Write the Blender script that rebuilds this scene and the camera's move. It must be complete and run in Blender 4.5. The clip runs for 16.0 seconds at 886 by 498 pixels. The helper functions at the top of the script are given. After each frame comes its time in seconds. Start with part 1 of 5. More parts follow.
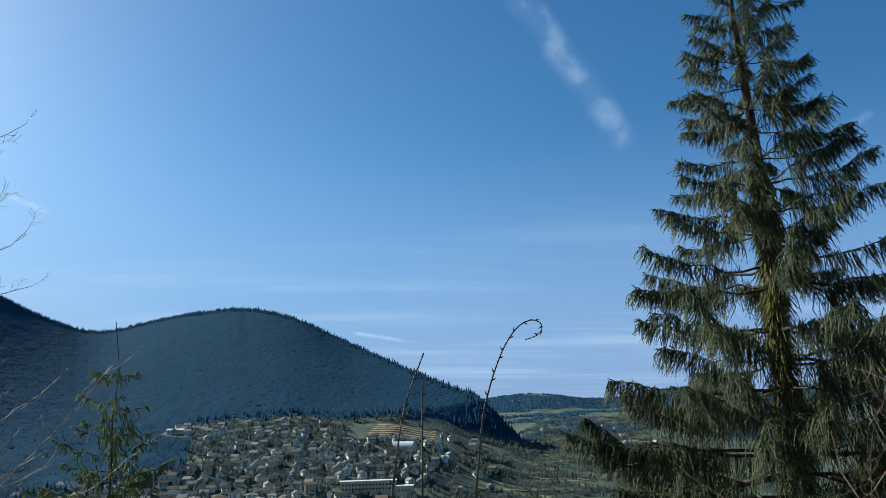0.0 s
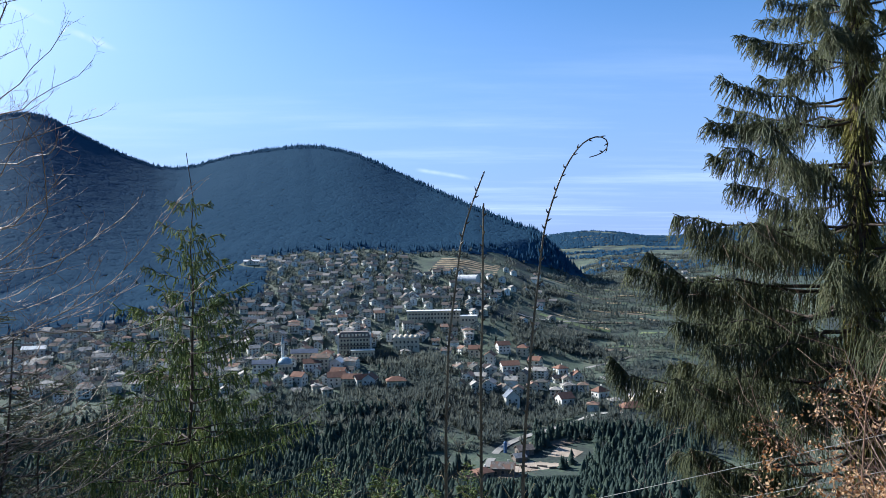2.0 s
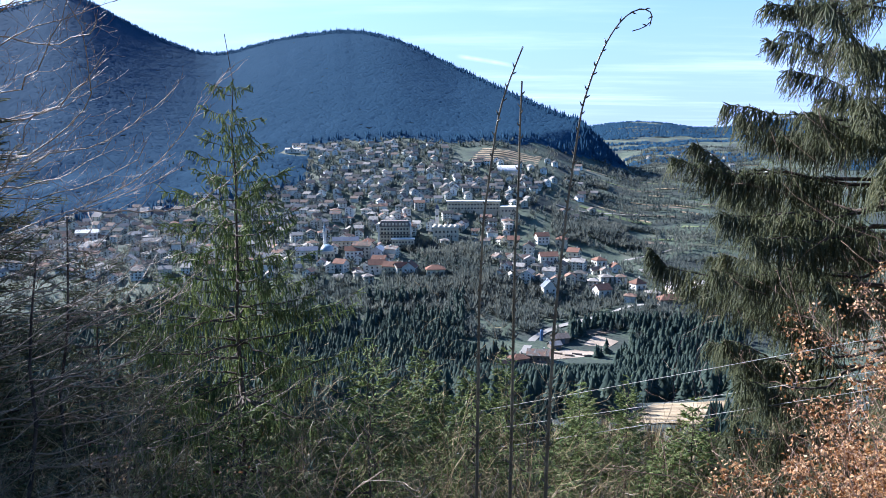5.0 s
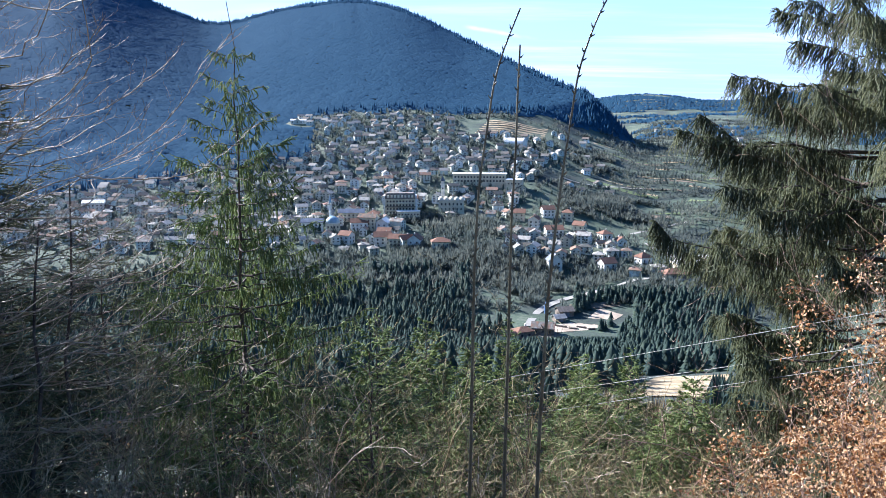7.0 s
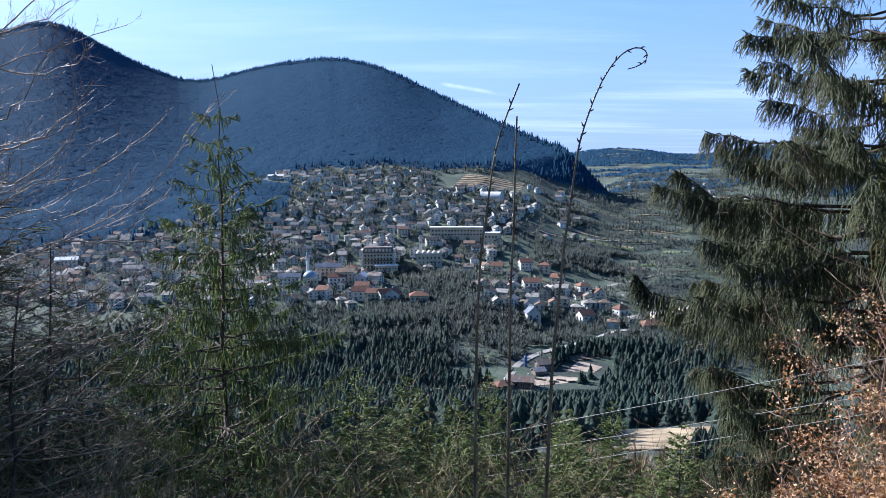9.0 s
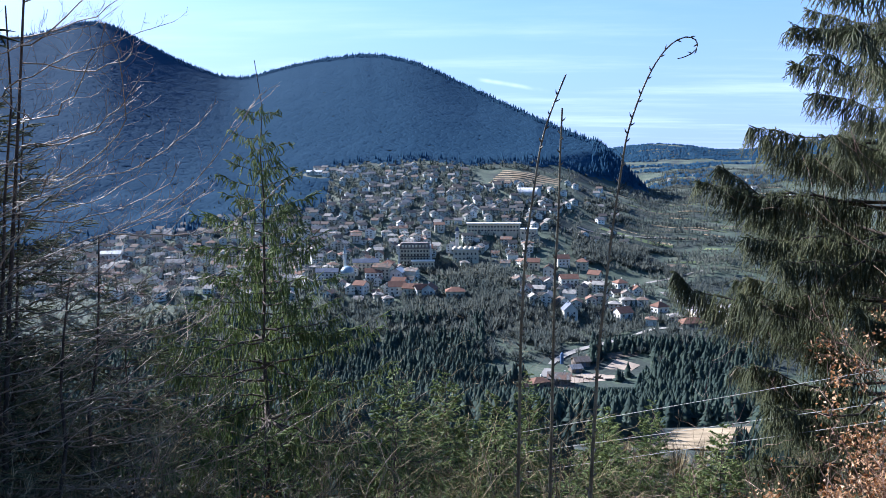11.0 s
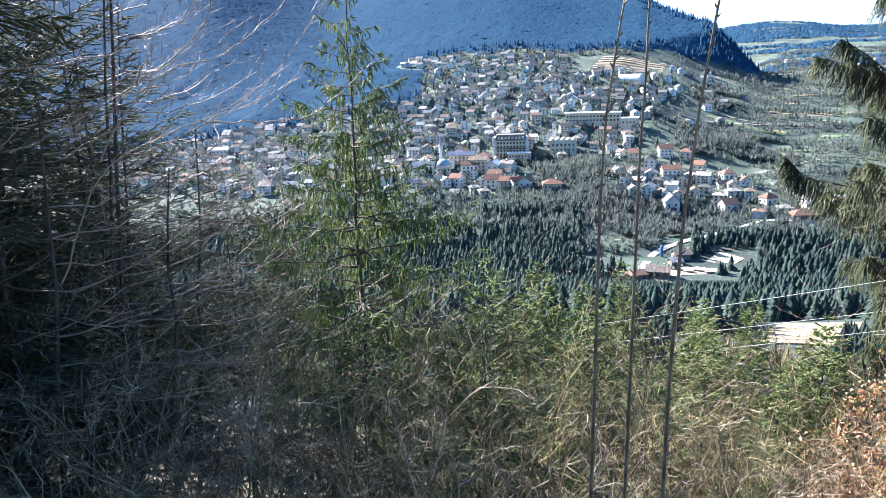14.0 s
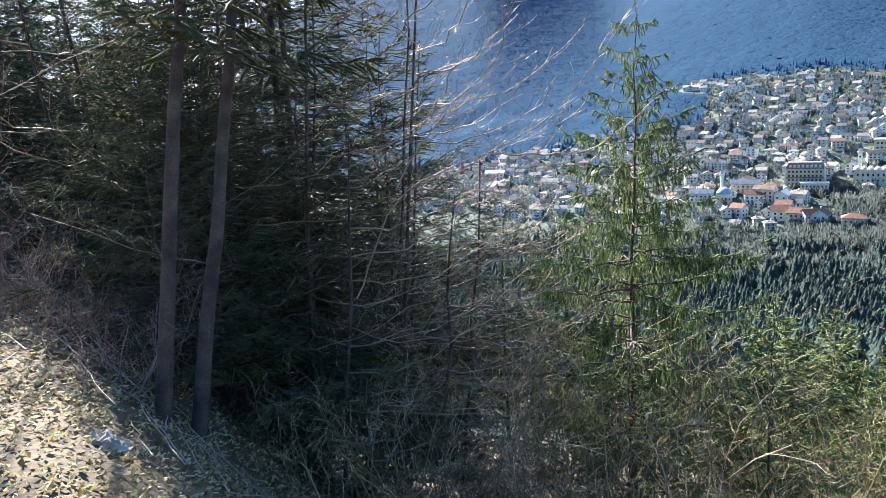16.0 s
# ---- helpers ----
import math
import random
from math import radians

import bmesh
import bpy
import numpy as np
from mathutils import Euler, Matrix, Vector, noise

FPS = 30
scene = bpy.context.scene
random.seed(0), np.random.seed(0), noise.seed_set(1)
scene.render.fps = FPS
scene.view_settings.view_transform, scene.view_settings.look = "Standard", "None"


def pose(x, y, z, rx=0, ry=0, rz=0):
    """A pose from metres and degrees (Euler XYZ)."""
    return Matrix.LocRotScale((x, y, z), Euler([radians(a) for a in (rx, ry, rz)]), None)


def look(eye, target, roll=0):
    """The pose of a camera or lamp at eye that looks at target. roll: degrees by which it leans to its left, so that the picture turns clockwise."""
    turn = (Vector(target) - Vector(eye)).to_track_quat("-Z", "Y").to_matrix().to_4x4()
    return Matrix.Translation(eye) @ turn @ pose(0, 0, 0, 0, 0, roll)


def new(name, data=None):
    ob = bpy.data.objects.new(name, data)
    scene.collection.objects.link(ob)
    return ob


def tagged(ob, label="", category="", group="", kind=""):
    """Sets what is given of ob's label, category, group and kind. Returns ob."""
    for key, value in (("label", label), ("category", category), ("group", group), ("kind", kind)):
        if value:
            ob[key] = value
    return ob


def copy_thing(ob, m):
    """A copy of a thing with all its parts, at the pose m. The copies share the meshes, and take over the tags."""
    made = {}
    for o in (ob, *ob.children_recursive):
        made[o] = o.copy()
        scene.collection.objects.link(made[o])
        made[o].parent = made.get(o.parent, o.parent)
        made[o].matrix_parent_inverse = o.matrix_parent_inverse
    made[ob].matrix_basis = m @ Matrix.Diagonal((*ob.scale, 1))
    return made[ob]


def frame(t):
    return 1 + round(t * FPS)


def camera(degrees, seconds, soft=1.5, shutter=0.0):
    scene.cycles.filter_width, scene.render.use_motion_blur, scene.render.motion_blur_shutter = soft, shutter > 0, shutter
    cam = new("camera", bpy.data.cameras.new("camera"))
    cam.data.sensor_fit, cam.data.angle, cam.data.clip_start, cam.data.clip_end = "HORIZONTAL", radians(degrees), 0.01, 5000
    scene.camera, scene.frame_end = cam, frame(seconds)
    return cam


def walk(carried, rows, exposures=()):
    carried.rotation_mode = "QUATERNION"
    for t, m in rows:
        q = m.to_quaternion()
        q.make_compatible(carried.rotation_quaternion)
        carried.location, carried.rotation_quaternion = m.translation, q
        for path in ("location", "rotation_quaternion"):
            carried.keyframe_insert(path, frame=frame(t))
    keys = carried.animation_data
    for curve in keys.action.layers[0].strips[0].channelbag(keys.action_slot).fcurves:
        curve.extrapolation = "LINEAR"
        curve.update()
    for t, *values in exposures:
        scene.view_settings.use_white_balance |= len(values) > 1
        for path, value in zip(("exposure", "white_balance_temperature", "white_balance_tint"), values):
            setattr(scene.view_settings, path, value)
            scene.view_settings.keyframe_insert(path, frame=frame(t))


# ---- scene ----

cam = camera(62.1, 16.0, soft=0.8)
# seconds, eye in metres, (turn to the right, tilt upwards, roll) in degrees
PATH = [
    (0, (-0.028, -0.031, 0.091), (7.94, 13.14, -1.68)),
    (0.5, (-0.025, -0.026, 0.079), (5.87, 10.09, -1.47)),
    (1, (-0.027, -0.003, 0.074), (4.75, 7.52, -1.38)),
    (1.5, (-0.023, 0.017, 0.060), (3.69, 4.83, -1.15)),
    (2, (-0.014, 0.020, 0.040), (2.68, 0.62, -0.89)),
    (2.5, (-0.009, 0.009, 0.023), (1.72, -1.36, -0.46)),
    (3, (-0.003, -0.002, 0.002), (0.54, -3.73, -0.10)),
    (3.5, (0.000, 0.000, 0.000), (0.00, -5.20, 0.00)),
    (4, (-0.005, -0.008, 0.001), (-0.17, -5.72, -0.02)),
    (4.5, (-0.003, -0.004, 0.005), (-0.34, -6.78, -0.25)),
    (6.8, (0.021, -0.006, -0.019), (-1.07, -9.95, 0.02)),
    (7, (0.030, -0.001, -0.021), (-0.95, -10.01, 0.00)),
    (7.5, (0.006, 0.023, -0.011), (-0.07, -10.37, -0.01)),
    (8, (-0.027, 0.021, 0.003), (0.93, -10.21, 0.10)),
    (8.5, (-0.047, 0.018, 0.017), (1.17, -7.31, -0.04)),
    (9, (-0.043, 0.003, 0.030), (0.79, -5.85, -0.32)),
    (11.5, (-0.071, 0.001, 0.007), (-2.98, -6.45, -0.17)),
    (12, (-0.050, 0.006, -0.037), (-4.34, -9.17, -0.29)),
    (12.5, (-0.019, 0.003, -0.054), (-6.69, -10.73, -0.82)),
    (13, (0.014, -0.010, -0.035), (-7.82, -12.62, -0.90)),
    (13.5, (0.010, 0.048, -0.057), (-9.04, -13.84, -1.68)),
    (14, (-0.006, 0.084, -0.055), (-9.82, -14.33, -2.05)),
    (14.5, (-0.047, 0.097, -0.039), (-10.86, -14.23, -2.40)),
    (15, (-0.056, 0.188, -0.032), (-21.37, -13.69, -4.07)),
    (15.5, (-0.076, 0.195, -0.027), (-28.27, -13.03, -2.77)),
    (16, (-0.103, 0.165, -0.005), (-30.80, -11.49, -3.15)),
]


def aim(eye, turn):
    az, el = radians(turn[0]), radians(turn[1])
    ahead = Vector((math.sin(az) * math.cos(el), math.cos(az) * math.cos(el), math.sin(el)))
    return look(eye, Vector(eye) + ahead * 10, turn[2])


EXPOSURES = [(0.0, 0.78, 5650, -4), (1.5, 1.08, 5550, 5), (3.5, 1.62, 5350, 17), (4.5, 1.75, 5350, 17), (7.0, 2.1, 5400, 14), (8.0, 1.95, 5400, 14), (9.0, 1.46, 5350, 16),
             (11.5, 1.8, 5300, 17), (12.5, 2.25, 5400, 14), (14.0, 2.75, 5550, 14), (15.5, 2.9, 5800, 14), (16.0, 2.75, 5850, 14)]
walk(cam, [(t, aim(eye, turn)) for t, eye, turn in PATH], EXPOSURES)

# ---- sky and sun ----
SUN_AZ, SUN_EL = radians(-55), radians(31)
world = bpy.data.worlds.new("sky")
scene.world = world
world.use_nodes = True
wn, wl = world.node_tree.nodes, world.node_tree.links
wn.clear()
w_out = wn.new("ShaderNodeOutputWorld")
w_bg = wn.new("ShaderNodeBackground")
w_bg.inputs["Strength"].default_value = 0.068
w_sky = wn.new("ShaderNodeTexSky")
w_sky.sky_type = "NISHITA"
w_sky.sun_disc = False
w_sky.sun_elevation = SUN_EL
w_sky.sun_rotation = SUN_AZ
w_sky.altitude = 600
w_sky.air_density = 1.0
w_sky.dust_density = 1.8
w_sky.ozone_density = 1.5
w_hue = wn.new("ShaderNodeHueSaturation")
w_hue.inputs["Saturation"].default_value = 1.27
wl.new(w_sky.outputs[0], w_hue.inputs["Color"])
w_tint = wn.new("ShaderNodeMix")
w_tint.data_type, w_tint.blend_type = "RGBA", "MULTIPLY"
w_tint.inputs[0].default_value = 1.0
w_tint.inputs[7].default_value = (0.87, 0.955, 1.02, 1)
wl.new(w_hue.outputs[0], w_tint.inputs[6])
w_co = wn.new("ShaderNodeTexCoord")


def sky_math(op, a, b=None, c=None):
    n = wn.new("ShaderNodeMath")
    n.operation = op
    for i, v in enumerate((a, b, c)):
        if v is None:
            continue
        if isinstance(v, (int, float)):
            n.inputs[i].default_value = v
        else:
            wl.new(v, n.inputs[i])
    return n.outputs[0]


def sky_dot(way):
    n = wn.new("ShaderNodeVectorMath")
    n.operation = "DOT_PRODUCT"
    wl.new(w_co.outputs["Generated"], n.inputs[0])
    n.inputs[1].default_value = way
    return n.outputs["Value"]


def sky_ramp(v, lo, hi, top=1.0):
    n = wn.new("ShaderNodeMapRange")
    n.interpolation_type = "SMOOTHSTEP"
    wl.new(v, n.inputs[0])
    for i, x in zip((1, 2, 3, 4), (lo, hi, 0.0, top)):
        n.inputs[i].default_value = x
    return n.outputs[0]


def sky_noise(scale, detail, vec):
    n = wn.new("ShaderNodeTexNoise")
    n.inputs["Scale"].default_value, n.inputs["Detail"].default_value, n.inputs["Roughness"].default_value = scale, detail, 0.6
    wl.new(vec, n.inputs["Vector"])
    return n.outputs["Fac"]


# thin high cloud, stretched sideways, and old vapour trails
w_sep = wn.new("ShaderNodeSeparateXYZ")
wl.new(w_co.outputs["Generated"], w_sep.inputs[0])
w_up = sky_math("MAXIMUM", sky_math("ADD", w_sep.outputs[2], 0.05), 0.02)
w_com = wn.new("ShaderNodeCombineXYZ")
wl.new(sky_math("MULTIPLY", sky_math("DIVIDE", w_sep.outputs[0], w_up), 0.30), w_com.inputs[0])
wl.new(sky_math("DIVIDE", w_sep.outputs[1], w_up), w_com.inputs[1])
veil = sky_ramp(sky_noise(0.9, 8, w_com.outputs[0]), 0.45, 0.80, 0.7)
low = sky_math("MULTIPLY", sky_ramp(w_sep.outputs[2], 0.34, 0.08), sky_ramp(w_sep.outputs[2], -0.02, 0.05))
pale = sky_math("MULTIPLY", sky_ramp(w_sep.outputs[2], 0.40, 0.02, 0.85), sky_ramp(w_sep.outputs[2], -0.05, 0.0))
cloud = sky_math("MULTIPLY", veil, low)
puffs = sky_noise(14.0, 3, w_co.outputs["Generated"])
rough_edge = sky_noise(9.0, 6, w_co.outputs["Generated"])
for d1, d2, wide, strong in (((0.209, 0.819, 0.535), (0.364, 0.863, 0.349), 0.024, 0.26), ((-0.447, 0.846, 0.292), (-0.354, 0.899, 0.258), 0.006, 0.8),
                             ((0.576, 0.755, 0.315), (0.606, 0.722, 0.334), 0.008, 0.45), ((0.014, 0.993, 0.118), (0.101, 0.990, 0.103), 0.004, 0.5)):
    p, q = Vector(d1), Vector(d2)
    off = sky_math("ABSOLUTE", sky_math("ADD", sky_dot(p.cross(q).normalized()), sky_math("MULTIPLY_ADD", rough_edge, 0.034 if wide > 0.01 else 0.004, -0.017 if wide > 0.01 else -0.002)))
    along = sky_dot((p + q).normalized())
    half = math.cos(p.angle(q) / 2)
    trail = sky_math("MULTIPLY", sky_ramp(off, wide, 0.0, strong), sky_ramp(along, 1 - (1 - half) * 1.5, 1 - (1 - half) * 0.6))
    trail = sky_math("MULTIPLY", trail, sky_math("MULTIPLY", sky_ramp(rough_edge, 0.36, 0.56), sky_math("ADD", sky_ramp(puffs, 0.40, 0.62), 0.25)))
    cloud = sky_math("MAXIMUM", cloud, trail)
w_cloud = wn.new("ShaderNodeMix")
w_cloud.data_type = "RGBA"
wl.new(cloud, w_cloud.inputs[0])
w_low = wn.new("ShaderNodeMix")
w_low.data_type = "RGBA"
wl.new(pale, w_low.inputs[0])
wl.new(w_tint.outputs[2], w_low.inputs[6])
w_low.inputs[7].default_value = (2.5, 3.38, 5.7, 1)
wl.new(w_low.outputs[2], w_cloud.inputs[6])
w_cloud.inputs[7].default_value = (5.3, 6.1, 7.6, 1)
wl.new(w_cloud.outputs[2], w_bg.inputs["Color"])
wl.new(w_bg.outputs[0], w_out.inputs["Surface"])

sun_way = Vector((math.sin(SUN_AZ) * math.cos(SUN_EL), math.cos(SUN_AZ) * math.cos(SUN_EL), math.sin(SUN_EL)))
sun = new("sun", bpy.data.lights.new("sun", "SUN"))
sun.data.energy, sun.data.angle, sun.data.color = 5.0, radians(0.6), (1.0, 0.91, 0.80)
sun.matrix_world = look(sun_way * 100, (0, 0, 0))


# ---- materials ----
def material(name, colours, rough=0.8, scale=4.0, bump=0.2, island=0.0, piece=0.0, leaf=0.0, sheen=0.0, spec=0.3, detail=6.0, fine=12.0, spread=0.17):
    """A surface whose colour wanders between the given ones at two scales, and from piece to piece."""
    m = bpy.data.materials.new(name)
    m.use_nodes = True
    n, l = m.node_tree.nodes, m.node_tree.links
    b = n["Principled BSDF"]
    b.inputs["Roughness"].default_value = rough
    b.inputs["Specular IOR Level"].default_value = spec
    co = n.new("ShaderNodeTexCoord")
    big = n.new("ShaderNodeTexNoise")
    big.inputs["Scale"].default_value, big.inputs["Detail"].default_value = scale, detail
    small = n.new("ShaderNodeTexNoise")
    small.inputs["Scale"].default_value, small.inputs["Detail"].default_value = scale * fine, 3.0
    l.new(co.outputs["Object"], big.inputs["Vector"])
    l.new(co.outputs["Object"], small.inputs["Vector"])
    add = n.new("ShaderNodeMath")
    add.operation = "MULTIPLY_ADD"
    add.inputs[1].default_value, add.inputs[2].default_value = 0.35, -0.175
    l.new(small.outputs["Fac"], add.inputs[0])
    mix = n.new("ShaderNodeMath")
    l.new(big.outputs["Fac"], mix.inputs[0])
    l.new(add.outputs[0], mix.inputs[1])
    fac = mix.outputs[0]
    for amount, node, socket in ((island, "ShaderNodeNewGeometry", "Random Per Island"), (piece, "ShaderNodeObjectInfo", "Random")):
        if amount:
            r = n.new(node)
            s = n.new("ShaderNodeMath")
            s.operation = "MULTIPLY_ADD"
            s.inputs[1].default_value, s.inputs[2].default_value = amount, -amount / 2
            l.new(r.outputs[socket], s.inputs[0])
            a = n.new("ShaderNodeMath")
            l.new(fac, a.inputs[0])
            l.new(s.outputs[0], a.inputs[1])
            fac = a.outputs[0]
    ramp = n.new("ShaderNodeValToRGB")
    e = ramp.color_ramp.elements
    lo, hi = (0.5 - spread, 0.5 + spread) if not (island or piece) else (0.15, 0.85)
    while len(e) < len(colours):
        e.new(0.5)
    for i, c in enumerate(colours):
        e[i].position = lo + (hi - lo) * i / max(1, len(colours) - 1)
        e[i].color = (*c, 1)
    l.new(fac, ramp.inputs["Fac"])
    l.new(ramp.outputs["Color"], b.inputs["Base Color"])
    if bump:
        bp = n.new("ShaderNodeBump")
        bp.inputs["Strength"].default_value = bump
        bp.inputs["Distance"].default_value = 0.5 / (scale * fine)
        l.new(small.outputs["Fac"], bp.inputs["Height"])
        l.new(bp.outputs[0], b.inputs["Normal"])
    if sheen:
        b.inputs["Sheen Weight"].default_value, b.inputs["Sheen Roughness"].default_value = sheen, 0.6
        b.inputs["Sheen Tint"].default_value = (0.55, 0.75, 1.0, 1)
    if leaf:
        tr = n.new("ShaderNodeBsdfTranslucent")
        l.new(ramp.outputs["Color"], tr.inputs["Color"])
        ms = n.new("ShaderNodeMixShader")
        ms.inputs[0].default_value = leaf
        l.new(b.outputs[0], ms.inputs[1])
        l.new(tr.outputs[0], ms.inputs[2])
        l.new(ms.outputs[0], n["Material Output"].inputs["Surface"])
    return m


# less red and more blue than the soil itself: valley haze in the colour
M_GROUND = material("meadow_and_soil", [(0.026, 0.035, 0.030), (0.034, 0.048, 0.037), (0.043, 0.063, 0.042), (0.056, 0.080, 0.050), (0.090, 0.103, 0.073)], 0.95, 0.02, 0.3, detail=9, fine=25, spread=0.12)
# blue air haze over the far forest is painted into this base colour
M_FAR = material("hazy_spruce_forest", [(0.034, 0.088, 0.148), (0.040, 0.096, 0.158), (0.046, 0.104, 0.168)], 0.95, 0.004, 0, island=0.08, leaf=0.5, spec=0.03)
# needle green with a cool haze tint painted in
M_MID = material("spruce_forest", [(0.042, 0.068, 0.064), (0.064, 0.096, 0.080), (0.104, 0.138, 0.098)], 0.85, 0.06, 0, island=0.3, leaf=0.55, spec=0.1)
M_NEEDLE = material("spruce_needles", [(0.056, 0.070, 0.040), (0.105, 0.122, 0.062), (0.185, 0.190, 0.090)], 0.55, 0.8, 0, island=0.45, leaf=0.6)
M_MOSS = material("trunk_moss", [(0.10, 0.095, 0.03), (0.19, 0.18, 0.055), (0.30, 0.28, 0.10)], 0.9, 2.0, 0, island=0.5, leaf=0.3, spec=0.1)
M_THICK = material("dull_spruce_needles", [(0.05, 0.062, 0.034), (0.09, 0.105, 0.055), (0.16, 0.17, 0.095)], 0.7, 0.8, 0, island=0.5, leaf=0.4, spec=0.15)
M_FRESH = material("young_spruce_needles", [(0.055, 0.090, 0.030), (0.130, 0.180, 0.058), (0.27, 0.315, 0.115)], 0.6, 1.0, 0, island=0.55, leaf=0.5, spec=0.2)
M_BARK = material("spruce_bark", [(0.035, 0.028, 0.022), (0.065, 0.05, 0.038), (0.10, 0.08, 0.06)], 0.9, 6, 0.6)
M_TWIG = material("bare_twigs", [(0.11, 0.080, 0.050), (0.245, 0.185, 0.120), (0.46, 0.385, 0.285)], 0.6, 2, 0, island=0.6, spec=0.3)
M_CANE = material("bramble_cane", [(0.046, 0.043, 0.028), (0.090, 0.082, 0.050), (0.16, 0.148, 0.095)], 0.4, 12, 0.4, spec=0.5)
M_BROWN = material("dry_beech_leaf", [(0.15, 0.065, 0.022), (0.38, 0.205, 0.08), (0.66, 0.47, 0.27)], 0.5, 3, 0, island=0.9, leaf=0.4)
M_DUFF = material("forest_floor", [(0.040, 0.030, 0.018), (0.085, 0.064, 0.036), (0.150, 0.115, 0.066)], 0.95, 2.5, 0.5, spread=0.2)
M_MOSSY = material("mossy_twigs", [(0.062, 0.046, 0.024), (0.155, 0.118, 0.056), (0.38, 0.31, 0.155)], 0.65, 2, 0, island=0.75, spec=0.2)
M_BEECH = material("reddish_twigs", [(0.10, 0.06, 0.042), (0.23, 0.15, 0.105), (0.42, 0.31, 0.23)], 0.6, 2, 0, island=0.6, spec=0.3)
M_DRY = material("dry_grass", [(0.13, 0.10, 0.055), (0.24, 0.185, 0.105), (0.34, 0.27, 0.165)], 0.95, 0.15, 0.3)
M_GRASS = material("green_winter_grass", [(0.060, 0.088, 0.034), (0.095, 0.128, 0.050), (0.135, 0.158, 0.068)], 0.95, 0.08, 0.3)
# bare-twig colour lightened and cooled to carry the haze over the town
M_SCRUB = material("bare_trees_far", [(0.054, 0.073, 0.070), (0.094, 0.110, 0.096), (0.164, 0.170, 0.138)], 0.9, 0.03, 0, island=0.4, leaf=0.5, spec=0.1)
# plaster tones cooled: distance haze is part of the wall colour
M_WALL = material("house_plaster", [(0.34, 0.335, 0.265), (0.47, 0.475, 0.41), (0.69, 0.705, 0.65), (0.54, 0.505, 0.40)], 0.9, 0.3, 0.1, piece=0.8)
M_ROOF = material("roof_tiles", [(0.070, 0.072, 0.067), (0.130, 0.108, 0.083), (0.225, 0.130, 0.088), (0.145, 0.133, 0.114), (0.29, 0.275, 0.24)], 0.9, 0.4, 0.4, piece=0.95, spec=0.1)
M_PANE = material("window_glass", [(0.02, 0.025, 0.03), (0.05, 0.055, 0.06)], 0.12, 0.5, 0, piece=0.5, spec=0.6)
M_WHITE = material("white_render", [(0.48, 0.465, 0.405), (0.64, 0.625, 0.56)], 0.85, 0.4, 0.1)
M_CREAM = material("cream_render", [(0.46, 0.40, 0.28), (0.58, 0.52, 0.38)], 0.85, 0.4, 0.1)
M_REDTILE = material("red_roof_tiles", [(0.125, 0.072, 0.050), (0.215, 0.122, 0.084)], 0.9, 0.5, 0.4, piece=0.4, spec=0.1)
M_SLATE = material("dark_sheet_roof", [(0.07, 0.08, 0.10), (0.12, 0.14, 0.17)], 0.45, 0.4, 0.2)
M_TIN = material("white_sheet_roof", [(0.48, 0.48, 0.45), (0.62, 0.62, 0.59)], 0.5, 0.3, 0.1)
M_DOME = material("blue_grey_lead", [(0.16, 0.24, 0.28), (0.26, 0.34, 0.38)], 0.4, 0.5, 0.1)
M_TIMBER = material("grey_brown_timber", [(0.11, 0.09, 0.07), (0.19, 0.16, 0.13)], 0.8, 0.8, 0.3)
M_LITTER = material("leaf_litter", [(0.14, 0.10, 0.036), (0.31, 0.245, 0.10), (0.54, 0.47, 0.24)], 0.8, 3, 0, island=0.8, leaf=0.2, spec=0.15)
M_CLOTH = material("dirty_white_cloth", [(0.24, 0.21, 0.16), (0.42, 0.38, 0.30)], 0.9, 6, 0.3)
M_BLUE = material("blue_painted_sheet", [(0.05, 0.10, 0.20), (0.07, 0.14, 0.26)], 0.6, 0.4, 0.1)
M_ROAD = material("pale_gravel_road", [(0.19, 0.18, 0.155), (0.30, 0.285, 0.25)], 0.95, 0.1, 0.2)
M_YARD = material("pale_gravel_yard", [(0.21, 0.165, 0.12), (0.38, 0.315, 0.235)], 0.95, 0.08, 0.2)
M_HEDGE = material("dark_rough_grass", [(0.028, 0.036, 0.022), (0.05, 0.06, 0.034)], 0.95, 0.15, 0.3)
M_SOIL = material("brown_earth", [(0.085, 0.066, 0.045), (0.17, 0.135, 0.095)], 0.95, 0.12, 0.3)
M_GREYTIN = material("weathered_sheet_roof", [(0.22, 0.21, 0.19), (0.36, 0.35, 0.32)], 0.6, 0.4, 0.2)
M_WIRE = material("aluminium_cable", [(0.22, 0.22, 0.20), (0.32, 0.32, 0.29)], 0.55, 5, 0)

# ---- mesh helpers ----
rng = np.random.default_rng(7)


def fast_mesh(name, verts, faces, mat, smooth=False):
    verts, faces = np.asarray(verts, np.float32), np.asarray(faces, np.int32)
    k = faces.shape[1]
    me = bpy.data.meshes.new(name)
    me.vertices.add(len(verts))
    me.vertices.foreach_set("co", verts.ravel())
    me.loops.add(faces.size)
    me.loops.foreach_set("vertex_index", faces.ravel())
    me.polygons.add(len(faces))
    me.polygons.foreach_set("loop_start", np.arange(0, faces.size, k, dtype=np.int32))
    me.polygons.foreach_set("use_smooth", np.full(len(faces), smooth))
    me.update(calc_edges=True)
    me.materials.append(mat)
    return me


def unit(v):
    return v / np.maximum(np.linalg.norm(v, axis=-1, keepdims=True), 1e-9)


